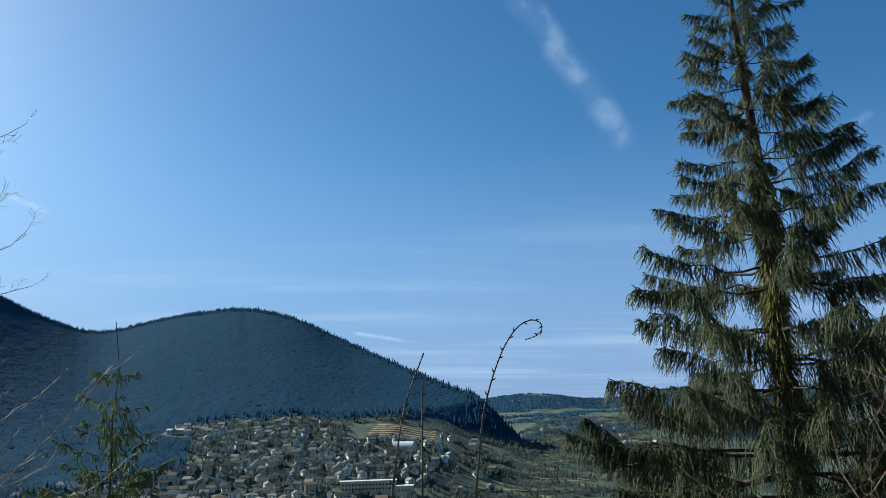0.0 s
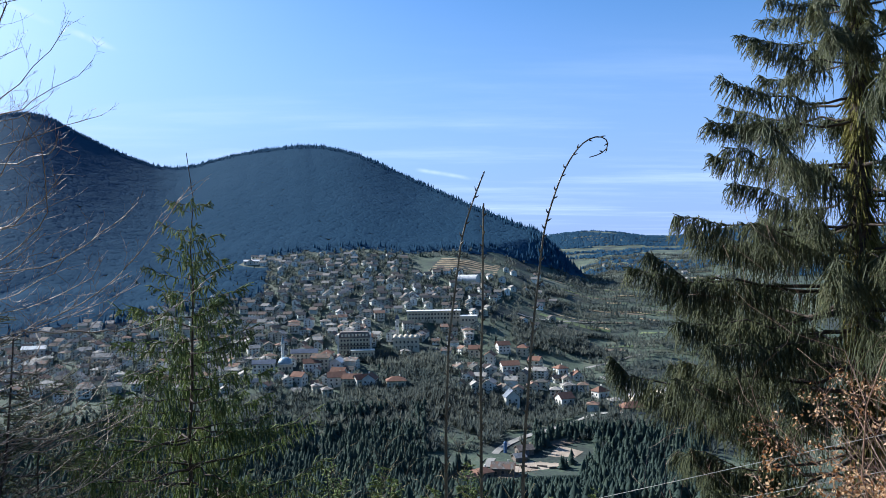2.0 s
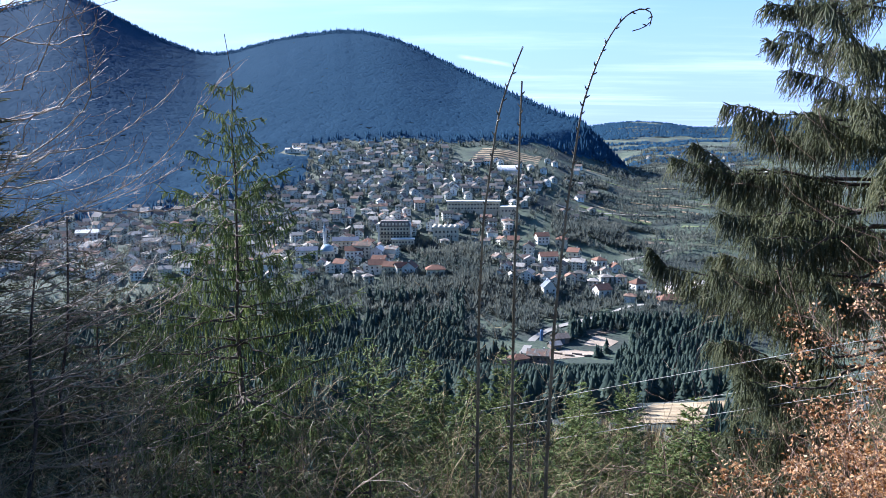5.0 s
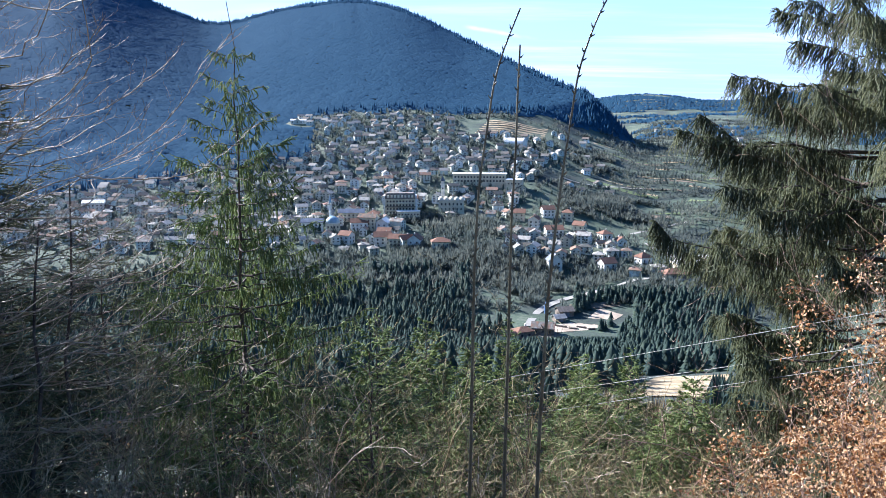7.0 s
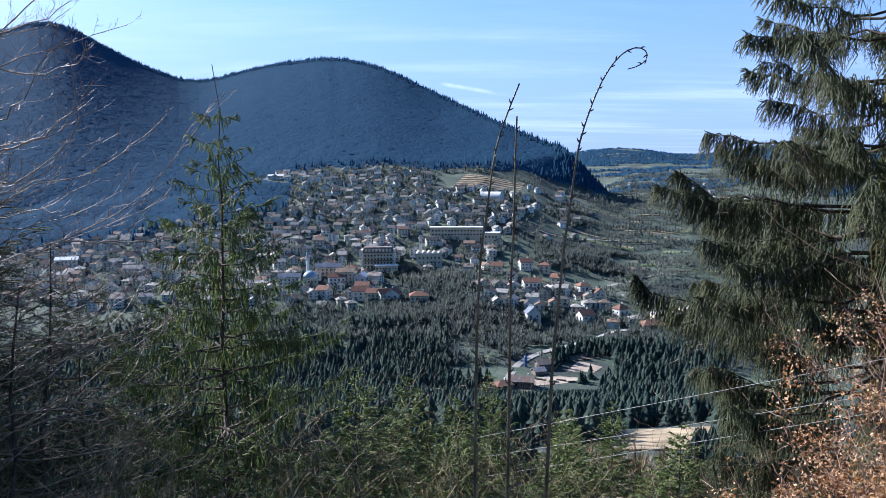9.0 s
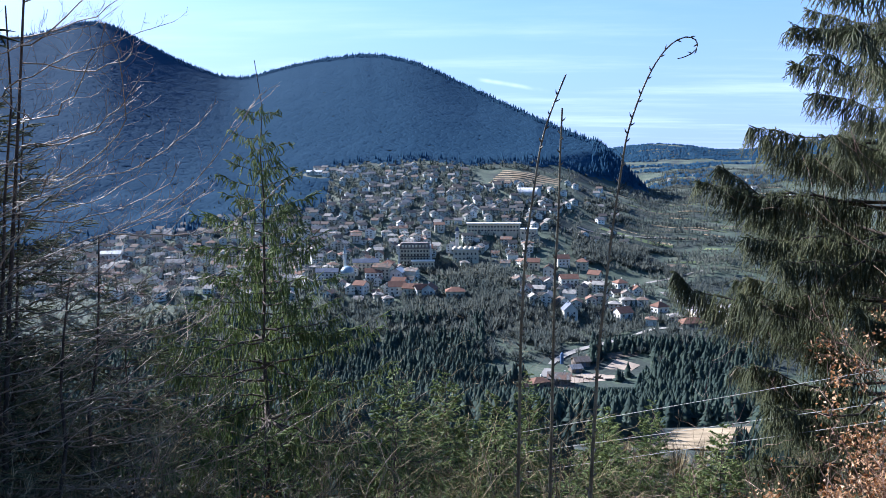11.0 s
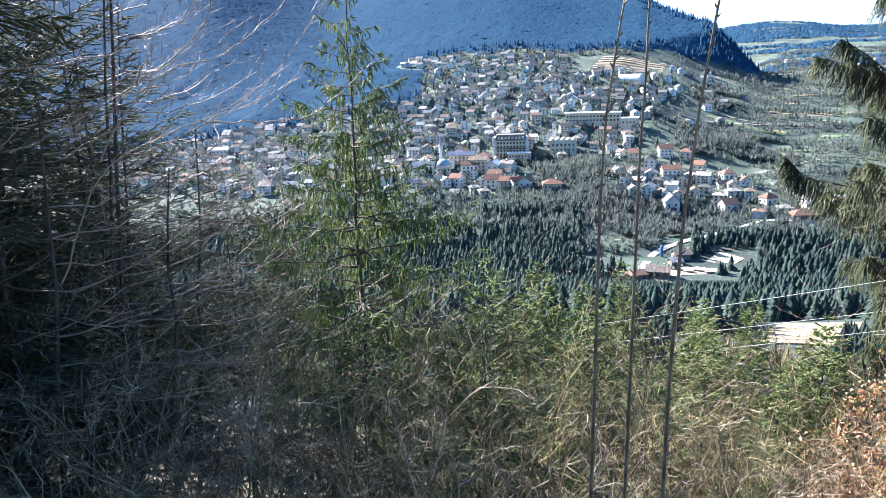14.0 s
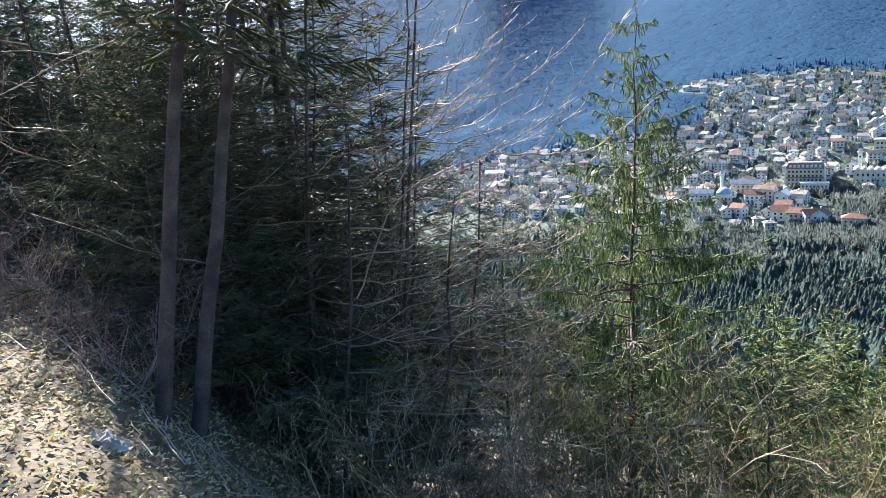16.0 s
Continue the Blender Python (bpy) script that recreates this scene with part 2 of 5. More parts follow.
def tubes(segs, k=3):
    """Tapered sticks: rows of start, end, radius at start, radius at end."""
    s = np.asarray(segs, float)
    a, b, ra, rb = s[:, :3], s[:, 3:6], s[:, 6:7], s[:, 7:8]
    d = unit(b - a)
    ref = np.where(np.abs(d[:, 2:3]) > 0.9, [[1.0, 0, 0]], [[0, 0, 1.0]])
    u = unit(np.cross(d, ref))
    w = np.cross(d, u)
    v = np.zeros((len(s), 2 * k, 3))
    for i in range(k):
        c = math.cos(2 * math.pi * i / k) * u + math.sin(2 * math.pi * i / k) * w
        v[:, i], v[:, k + i] = a + c * ra, b + c * rb
    f = np.array([[i, (i + 1) % k, k + (i + 1) % k, k + i] for i in range(k)])
    faces = (f[None] + (np.arange(len(s)) * 2 * k)[:, None, None]).reshape(-1, 4)
    return v.reshape(-1, 3), faces


def needles(p, d, length, gap, size, width, r, tilt=1.1):
    """Needles round straight shoots: starts p, ways d and lengths. One slim blade each."""
    n = np.maximum(3, (length / gap).astype(int))
    i = np.repeat(np.arange(len(p)), n)
    s = r.random(len(i))
    c = p[i] + d[i] * (s * length[i])[:, None]
    q = unit(np.cross(d[i], r.normal(size=(len(i), 3))))
    way = unit(d[i] * tilt + q)
    side = np.cross(way, unit(r.normal(size=(len(i), 3))))
    side = unit(side) * (width / 2 * (0.7 + 0.6 * r.random(len(i))))[:, None]
    tip = c + way * (size * (0.7 + 0.6 * r.random(len(i))) * (1.15 - 0.5 * s))[:, None]
    v = np.stack([c - side, c + side, tip], 1).reshape(-1, 3)
    return v, np.arange(len(v)).reshape(-1, 3)


def part(name, me, parent, label=""):
    ob = new(name, me)
    ob.parent = parent
    if label:
        tagged(ob, label)
    return ob


def thing(name, at, label, category, group="", kind=""):
    ob = new(name)
    ob.location = at
    ob.empty_display_size = 0.2
    return tagged(ob, label, category, group, kind)


def wave_noise(x, y, scale, seed):
    """Smooth noise between about -1 and 1, from a few crossed waves."""
    r = np.random.default_rng(seed)
    z = np.zeros_like(x, dtype=float)
    for i in range(9):
        a, f, ph = r.random() * 6.283, (1.0 + 2.2 * r.random()) / scale, r.random() * 6.283
        z += np.sin(f * (x * math.cos(a) + y * math.sin(a)) * 2 + ph + 1.3 * np.sin(f * 0.7 * (x * math.sin(a) - y * math.cos(a)) + ph * 2))
    return z / 4.5


def ease(a, b, x):
    t = np.clip((x - a) / (b - a), 0, 1)
    return t * t * (3 - 2 * t)


# ---- the lie of the land ----
RIDGE_AZ = [-180, -90, -60, -45, -30.6, -26.6, -22.3, -20.1, -17.2, -15, -12.1, -7.1, -3.6, 0.7, 5.1, 9.4, 11.9, 13.6, 15.5, 180]
RIDGE_TAN = [0.10, 0.10, 0.12, 0.16, 0.180, 0.206, 0.156, 0.135, 0.118, 0.131, 0.144, 0.154, 0.139, 0.102, 0.066, 0.034, 0.017, -0.004, -0.03, -0.03]
RIDGE_AWAY = [1500, 1500, 1600, 1700, 1780, 1800, 1820, 1830, 1840, 1840, 1820, 1740, 1600, 1450, 1250, 1120, 1060, 1040, 1000, 1000]
DOWN_R = [0, 3, 6, 12, 40, 130, 250, 330, 395, 470, 520, 595, 650, 720, 800, 850]
DOWN_Z = [-1.6, -2.6, -4.4, -7.6, -20, -50, -85, -106, -108, -98, -87, -77, -62, -43, -25, -12]
OPEN_R = [395, 470, 600, 900, 1500, 2200, 2900, 3300, 4700]
OPEN_Z = [-108, -101, -88, -50, -12, 25, 80, 30, 0]


def land(x, y):
    """Height of the ground over the plan."""
    x, y = np.asarray(x, float), np.asarray(y, float)
    r = np.hypot(x, y)
    az = np.degrees(np.arctan2(x, y))
    deep = r * np.maximum(np.cos(np.radians(az)), 0.5)
    down = np.interp(deep, DOWN_R, DOWN_Z)
    away = np.interp(az, RIDGE_AZ, RIDGE_AWAY)
    top = sum(np.interp(az + k, RIDGE_AZ, RIDGE_TAN) for k in (-1.4, -0.7, 0, 0.7, 1.4)) / 5 * away * np.cos(np.radians(np.clip(az, -60, 60)))
    s = (r - 830) / np.maximum(away - 830, 60)
    foot = np.interp(830 * np.maximum(np.cos(np.radians(az)), 0.5), DOWN_R, DOWN_Z)
    hill = np.where(s < 1, foot + (top - foot) * np.clip(s, 0, 1) ** 1.08, top - (r - away) * 0.3)
    hill = np.maximum(hill, -60)
    mount = np.where(r < 830, down, hill)
    opened = np.where(r < 395, down, np.interp(r, OPEN_R, OPEN_Z) + wave_noise(x, y, 420, 5) * 7 * ease(700, 1500, r))
    opened = opened + 10 * np.sin(az * 0.55) * ease(1800, 2700, r)
    wide = 1 - ease(900, 1070, r)
    k = ease(0, 1, (az - 9.5 + 7 * wide) / (6 + 9 * wide))
    z = mount * (1 - k) + opened * k
    z = np.maximum(z, np.where(r > 1500, opened, -1e6)) * ease(-4, 0, az) + z * (1 - ease(-4, 0, az))
    front = ease(-62, -38, az) * (1 - ease(60, 95, az))
    behind = -1.5 + np.minimum(r, 900) * 0.28 * ease(60, 130, np.abs(az))
    z = z * front + behind * (1 - front)
    bump = np.minimum(r * 0.012, 2.5) * (1 - 0.85 * ease(820, 960, r) * (az < 14))
    z = z + wave_noise(x, y, 60, 1) * bump * ease(30, 120, r) + wave_noise(x, y, 3.0, 2) * 0.07 * ease(0.5, 3, r) + wave_noise(x, y, 14, 3) * 0.25 * ease(4, 20, r)
    return z


def height(x, y):
    return float(land(np.array([x]), np.array([y]))[0])


az_steps = np.radians(np.concatenate([np.arange(-180, -72, 3.0), np.arange(-72, 42, 0.48), np.arange(42, 180.1, 3.0)]))
r_steps = np.concatenate([[0.05], np.geomspace(0.4, 4700, 215)])
ga, gr = np.meshgrid(az_steps, r_steps)
gx, gy = gr * np.sin(ga), gr * np.cos(ga)
gz = land(gx, gy)
na = len(az_steps)
ii = np.arange(len(r_steps) - 1)[:, None] * na + np.arange(na - 1)[None]
quads = np.stack([ii, ii + 1, ii + 1 + na, ii + na], -1).reshape(-1, 4)[:, ::-1]
ground = new("ground", fast_mesh("ground", np.stack([gx, gy, gz], -1).reshape(-1, 3), quads, M_GROUND, True))
ground.data.materials.append(M_DUFF)
ground.data.polygons.foreach_set("material_index", (np.repeat(r_steps[:-1], na - 1) < 26).astype(np.int32))
tagged(ground, "grassy winter hillside falling to a valley and wooded mountains", "ground", kind="structure")


def on_ground(n, az0, az1, r0, r1, r):
    """Scattered places, evenly over the plan."""
    a = np.radians(az0 + (az1 - az0) * r.random(n))
    d = np.sqrt(r0 * r0 + (r1 * r1 - r0 * r0) * r.random(n))
    return d * np.sin(a), d * np.cos(a), np.degrees(a), d


def conifers(name, x, y, h, tiers, points, mat, label, r, wide=0.24, soft=True):
    """Many simple spruces: each a stack of ragged drooping skirts, long and short boughs in turn."""
    n = len(x)
    z = land(x, y)
    V, F = [], []
    base, ring = 0, points + 1
    for t in range(tiers):
        f0 = t / tiers
        low = 0.05 + 0.93 * f0
        high = min(1.0, low + 1.9 / tiers)
        v = np.zeros((n, ring, 3))
        spin = r.random(n) * 6.283
        puff = 0.75 + 0.5 * r.random(n)
        for i in range(points):
            a = spin + 2 * math.pi * (i + 0.35 * r.random(n)) / points
            w = h * wide * puff * (1 - f0) ** 0.9 * (0.7 + 0.6 * r.random(n)) * (1.0 if i % 2 else 0.42) + 0.06
            v[:, i] = np.stack([x + w * np.cos(a), y + w * np.sin(a), z + h * (low - (0.07 if i % 2 else -0.03) * r.random(n))], 1)
        v[:, points] = np.stack([x, y, z + h * high], 1)
        f = np.array([(i, (i + 1) % points, points) for i in range(points)])
        F.append((f[None] + (np.arange(n) * ring)[:, None, None]).reshape(-1, 3) + base)
        V.append(v.reshape(-1, 3))
        base += n * ring
    ob = new(name, fast_mesh(name, np.concatenate(V), np.concatenate(F), mat, soft))
    return tagged(ob, label, "forest", kind="stuff")


def canopy(name, x, y, h, mat, label, r, wide, points=6, lift=0.5):
    """A far wood: crowns as ragged soft cones, one ring that follows the ground and a tip each."""
    n, z = len(x), land(x, y)
    v = np.zeros((n, points + 1, 3))
    for i in range(points):
        a = 2 * math.pi * (i + 0.5 * r.random(n)) / points
        w = h * wide * (0.65 + 0.7 * r.random(n))
        px, py = x + w * np.cos(a), y + w * np.sin(a)
        v[:, i] = np.stack([px, py, land(px, py) + lift + h * 0.12 * r.random(n)], 1)
    v[:, points] = np.stack([x + 0.06 * h * r.normal(size=n), y + 0.06 * h * r.normal(size=n), z + lift + h], 1)
    f = np.array([(i, (i + 1) % points, points) for i in range(points)])
    f = (f[None] + (np.arange(n) * (points + 1))[:, None, None]).reshape(-1, 3)
    return tagged(new(name, fast_mesh(name, v.reshape(-1, 3), f, mat, True)), label, "forest", kind="stuff")


# forest on the mountains and the far hills, its colour holding the haze
EDGE_AZ = [-24, -15, -12.6, -11.2, -10.4, -8, -4, -0.5, 2.6, 4.7, 7.3, 9, 10.7, 12.5, 13.4]
EDGE_R = [720, 728, 738, 765, 925, 935, 935, 926, 940, 950, 965, 962, 985, 1000, 1030]
fx, fy, fa, fd = on_ground(165000, -45, 13.4, 640, 1960, rng)
away = np.interp(fa, RIDGE_AZ, RIDGE_AWAY)
edge = np.interp(fa, EDGE_AZ, EDGE_R)
glade = np.hypot((fa + 10.8) / 2.0, (fd - 905) / 30) < 1
keep = (fd < away + 25) & (fd > edge + 9 * wave_noise(fx, fy, 40, 11)) & ~glade
fx, fy, fa, fd = fx[keep], fy[keep], fa[keep], fd[keep]
from_edge = np.clip((fd - np.interp(fa, EDGE_AZ, EDGE_R)) / 60, 0, 1) * np.clip(np.hypot((fa + 10.8) / 2.0, (fd - 905) / 30) - 1, 0, 1)
# crowns flattened to 1-2 m so the slope shades evenly, as under haze
canopy("mountain_forest", fx, fy, 1.0 + 1.0 * rng.random(len(fx)), M_FAR, "dark spruce forest covering the mountain slopes, haze blue put into its colour", rng, 3.1, 6, 0.1 + 2.3 * from_edge)
crest = np.interp(fa, RIDGE_AZ, RIDGE_AWAY) - fd
tall = rng.random(len(fx)) < np.where(crest < 40, 0.6, np.where((fa > 9.3) & (fd < 1120), 0.5, np.where(fd - np.interp(fa, EDGE_AZ, EDGE_R) < 22, 0.28, 0.0)))
canopy("mountain_spruces", fx[tall], fy[tall], np.where((fa[tall] > 9.3) & (fd[tall] < 1120), 1.25, 1.0) * (5 + 6 * rng.random(int(tall.sum())) ** 1.5), M_FAR, "taller haze-tinted spruces standing out of the mountain forest", rng, 0.2, 4)
fx, fy, fa, fd = on_ground(20000, 6, 34, 1150, 2960, rng)
keep = (wave_noise(fx, fy * 1.6, 260, 29) > 0.2) | (fd > 2100) & (wave_noise(fx, fy, 300, 30) > -0.45)
fx, fy = fx[keep], fy[keep]
canopy("far_hill_forest", fx, fy, 3 + 3.5 * rng.random(len(fx)), M_FAR, "woods on the far low hills, haze blue put into their colour", rng, 1.0, 4)

# forest in the valley
ROAD = [(230, 480), (165, 464), (136, 453), (116, 457), (95, 440), (72, 424), (57, 416), (45, 400), (38, 372)]


def off_road(x, y, gap):
    """True where no road or yard lies within the gap."""
    ok = np.ones(len(x), bool)
    for (x0, y0), (x1, y1) in zip(ROAD, ROAD[1:]):
        t = np.clip(((x - x0) * (x1 - x0) + (y - y0) * (y1 - y0)) / ((x1 - x0) ** 2 + (y1 - y0) ** 2), 0, 1)
        ok &= np.hypot(x - x0 - t * (x1 - x0), y - y0 - t * (y1 - y0)) > gap
    t = np.clip(((x - 42) * 49 + (y - 371) * 28) / (49 ** 2 + 28 ** 2), 0, 1)
    ok &= np.hypot(x - 42 - t * 49, y - 371 - t * 28) > gap + 6
    return ok & (np.hypot(x - 58, y - 397) > gap + 4) & ~((x > 24) & (x < 50) & (y > 346) & (y < 368))


fx, fy, fa, fd = on_ground(17000, -50, 22, 135, 560, rng)
wild = wave_noise(fx, fy, 60, 13)
fh = 5 + 5 * rng.random(len(fx))
fz = land(fx, fy)
fh = np.where((fa > 3.5) & (fa < 13) & (fy < 372), np.minimum(fh, -0.30 * fy - fz), fh)
fh = np.where((fa > 10) & (fa < 22), np.minimum(fh, -0.225 * fy - fz), fh)
keep = off_road(fx, fy, 7) & (np.hypot(fx - 40 - 17 * np.clip((fy - 122) / 48, 0, 1), np.minimum(np.abs(fy - 122), np.abs(fy - 170)) * ((fy < 122) | (fy > 170))) > 14) & (wild > -0.75) & ~((fd > 440) & (fa > -21) & (fa < 0) & (wave_noise(fx, fy, 30, 14) > -0.1)) & ~((fd > 470) & (fa > -17)) & (fd < 500) & ~((fa > 2) & (fd > np.where(fa > 9.5, 445, 400))) & ~((fa > 1.2) & (fa < 6) & (fd > 375)) & (fh > 2.5)
fx, fy, fh = fx[keep], fy[keep], fh[keep]
conifers("valley_forest", fx, fy, fh, 8, 8, M_MID, "dense dark green spruce wood in the valley", rng, 0.36)


def scrub(name, x, y, h, blades, mat, label, r, thin=0.055):
    """Leafless crowns seen from far: sprays of thin upright blades."""
    n = len(x)
    z = land(x, y)
    i = np.repeat(np.arange(n), blades)
    a, s = r.random(len(i)) * 6.283, r.random(len(i))
    root = np.stack([x[i], y[i], z[i] + h[i] * 0.15 * r.random(len(i))], 1)
    spread = h[i] * (0.1 + 0.55 * s)
    tip = np.stack([x[i] + spread * np.cos(a), y[i] + spread * np.sin(a), z[i] + h[i] * (1.0 - 0.6 * s * s) * (0.6 + 0.4 * r.random(len(i)))], 1)
    mid = root * 0.45 + tip * 0.55
    side = np.stack([np.cos(a + 1.57), np.sin(a + 1.57), 0.3 * r.normal(size=len(i))], 1) * (h[i] * thin)[:, None]
    v = np.stack([root, mid - side, tip, mid + side], 1).reshape(-1, 3)
    return tagged(new(name, fast_mesh(name, v, np.arange(len(v)).reshape(-1, 4), mat)), label, "trees", kind="stuff")


sx, sy, sa, sd = on_ground(13000, -50, 29, 400, 1250, rng)
keep = ((wave_noise(sx, sy, 70, 17) > -0.25) | (sd < 515) | (sd < 900) & (rng.random(13000) < 0.9)) & ~((sa > 8.5) & (sd > 560) & (wave_noise(sx, sy * 3, 60, 19) < 0.55)) & off_road(sx, sy, 6)
sx, sy = sx[keep], sy[keep]
bx, by, ba, bd = on_ground(2200, -22, 22, 436, 512, rng)
ok = off_road(bx, by, 7) & ((bd < 498) | (rng.random(2200) < 0.4))
sx, sy = np.concatenate([sx, bx[ok]]), np.concatenate([sy, by[ok]])
# woods of bare trees below the fields, and gardens between the houses
for n, a0, a1, d0, d1 in ((1100, 8, 16, 612, 690), (450, 8.8, 12.2, 770, 862), (900, -24, 5, 520, 690), (1300, -4.4, 4.6, 470, 588), (900, -36, -17, 450, 520), (1500, -12, 7, 690, 930), (700, 0, 7, 400, 500)):
    bx, by, ba, bd = on_ground(n, a0, a1, d0, d1, rng)
    ok = off_road(bx, by, 6) & (wave_noise(bx, by, 45, 18) > -0.35) & ~((bx > 5) & (bx < 112) & (by > 838) & (by < 908))
    sx, sy = np.concatenate([sx, bx[ok]]), np.concatenate([sy, by[ok]])
# hedges along the contours of the fields
for i in range(230):
    d0, a0 = 545 + 4.4 * i + rng.uniform(-8, 8), rng.uniform(8, 23)
    a = np.radians(np.arange(a0, a0 + rng.uniform(2, 7), 3.2 / d0 * 57.3))
    d = d0 * (1 + 0.25 * (a - a[0]) * rng.uniform(-1, 1)) + rng.normal(size=len(a)) * 1.5
    ok = rng.random(len(a)) < 0.8
    sx, sy = np.concatenate([sx, (d * np.sin(a))[ok]]), np.concatenate([sy, (d * np.cos(a))[ok]])
inside = (sx > 5) & (sx < 112) & (sy > 838) & (sy < 908) | (np.hypot(sx, sy) > np.interp(np.degrees(np.arctan2(sx, sy)), EDGE_AZ + [13.5, 40], EDGE_R + [5000, 5000])) | (np.degrees(np.arctan2(sx, sy)) < -24) & (np.hypot(sx, sy) > 720)
sx, sy = sx[~inside], sy[~inside]
scrub("bare_valley_trees", sx, sy, 3 + 5.5 * rng.random(len(sx)), 18, M_SCRUB, "leafless grey-brown trees and scrub between the houses", rng, 0.042)

gx_, gy_, ga_, gd_ = on_ground(420, -22, 8, 520, 930, rng)
ok = ~((gx_ > 5) & (gx_ < 112) & (gy_ > 838) & (gy_ < 908))
gx_, gy_ = gx_[ok], gy_[ok]
conifers("garden_spruces", gx_, gy_, 3.5 + 5 * rng.random(len(gx_)), 6, 8, M_MID, "dark spruces standing between the houses of the town", rng, 0.27)

# slopes between the camera and the valley floor
hx, hy, ha, hd = on_ground(1500, -78, 24, 15, 140, rng)
hz = land(hx, hy)
hh = np.minimum(8.5, np.where(ha < -46, 5.0, np.where(ha < -33, 9.0, np.where((ha > 8) & (ha < 20), -0.42, -0.345) * hy - hz))) * (0.55 + 0.45 * rng.random(len(hx)))
keep = (hh > 1.2) & ~((ha > -30) & (hd < 27)) & ~((ha > 14) & (ha < 21) & (hd > 90)) & ~((ha > 7.5) & (ha < 12) & (hd > 76) & (hd < 98)) & (wave_noise(hx, hy, 25, 23) > -0.9)
conifers("hillside_spruces", hx[keep], hy[keep], hh[keep], 10, 12, M_MID, "young green spruces crowding the slope", rng, 0.24, False)
hx, hy, ha, hd = on_ground(1000, -70, 26, 32, 130, rng)
hz = land(hx, hy)
hh = np.minimum(4.5, (-0.37 * hy - hz)) * (0.5 + 0.5 * rng.random(len(hx)))
keep = (hh > 0.8) & ~((ha > -26) & (ha < -6) & (hd < 24)) & ~((ha > 14) & (ha < 21) & (hd > 90)) & ~((ha > 7.5) & (ha < 12) & (hd > 76) & (hd < 98))
scrub("hillside_scrub", hx[keep], hy[keep], hh[keep], 60, M_MOSSY, "leafless scrub of thin rods on the slope", rng, 0.008)


# ---- the town ----
def box_mesh(name, lo, hi, mat):
    (x0, y0, z0), (x1, y1, z1) = lo, hi
    v = [(x0, y0, z0), (x1, y0, z0), (x1, y1, z0), (x0, y1, z0), (x0, y0, z1), (x1, y0, z1), (x1, y1, z1), (x0, y1, z1)]
    f = [(0, 3, 2, 1), (4, 5, 6, 7), (0, 1, 5, 4), (1, 2, 6, 5), (2, 3, 7, 6), (3, 0, 4, 7)]
    return fast_mesh(name, v, f, mat)


def poly_mesh(name, verts, faces, mat):
    me = bpy.data.meshes.new(name)
    me.from_pydata([tuple(v) for v in verts], [], faces)
    me.materials.append(mat)
    me.update()
    return me


def gable_walls(w, d, h, rise):
    x, y = w / 2, d / 2
    v = [(-x, -y, -3), (x, -y, -3), (x, y, -3), (-x, y, -3), (-x, -y, h), (x, -y, h), (x, y, h), (-x, y, h), (-x, 0, h + rise), (x, 0, h + rise)]
    f = [(0, 1, 5, 4), (2, 3, 7, 6), (1, 2, 6, 9, 5), (3, 0, 4, 8, 7), (4, 5, 9, 8), (6, 7, 8, 9)]
    return poly_mesh("wall", v, f, M_WALL)


def gable_roof(w, d, h, rise, mat, over=0.6, thick=0.25):
    x, y = w / 2 + over, d / 2 + over
    low = h - rise * over / (d / 2)
    v = [(-x, -y, low), (x, -y, low), (x, 0, h + rise), (-x, 0, h + rise), (x, y, low), (-x, y, low)]
    v += [(a, b, c + thick) for a, b, c in v]
    f = [(6, 7, 8, 9), (9, 8, 10, 11), (1, 0, 3, 2), (2, 3, 5, 4), (0, 1, 7, 6), (4, 5, 11, 10), (1, 2, 8, 7), (2, 4, 10, 8), (3, 0, 6, 9), (5, 3, 9, 11)]
    return poly_mesh("roof", v, f, mat)


def hip_roof(w, d, h, rise, mat, over=0.6):
    x, y, r = w / 2 + over, d / 2 + over, max(0.3, (w - d) / 2)
    v = [(-x, -y, h - 0.1), (x, -y, h - 0.1), (x, y, h - 0.1), (-x, y, h - 0.1), (-x, -y, h + 0.12), (x, -y, h + 0.12), (x, y, h + 0.12), (-x, y, h + 0.12), (-r, 0, h + rise), (r, 0, h + rise)]
    f = [(0, 3, 2, 1), (0, 1, 5, 4), (1, 2, 6, 5), (2, 3, 7, 6), (3, 0, 4, 7), (4, 5, 9, 8), (5, 6, 9), (6, 7, 8, 9), (7, 4, 8)]
    return poly_mesh("roof", v, f, mat)


WINDOW = box_mesh("window", (-0.6, -0.06, -0.65), (0.6, 0.06, 0.65), M_PANE)
DOOR = box_mesh("door", (-0.55, -0.06, -1.05), (0.55, 0.06, 1.05), M_BARK)
CHIMNEY = box_mesh("chimney", (-0.35, -0.35, -1.5), (0.35, 0.35, 1.1), M_WALL)


def openings(house, w, d, h, storeys, cols):
    for s in range(storeys):
        z = 1.5 + s * 2.5
        for c in range(cols):
            x = (c + 0.5) / cols * (w - 1) - (w - 1) / 2
            ob = part("window", WINDOW, house)
            ob.location = (x, -d / 2 - 0.02, z)
        for c in (-1, 1):
            for sx in (-1, 1):
                ob = part("window", WINDOW, house)
                ob.location, ob.rotation_euler = (sx * (w / 2 + 0.02), c * d * 0.24, z), (0, 0, math.pi / 2)


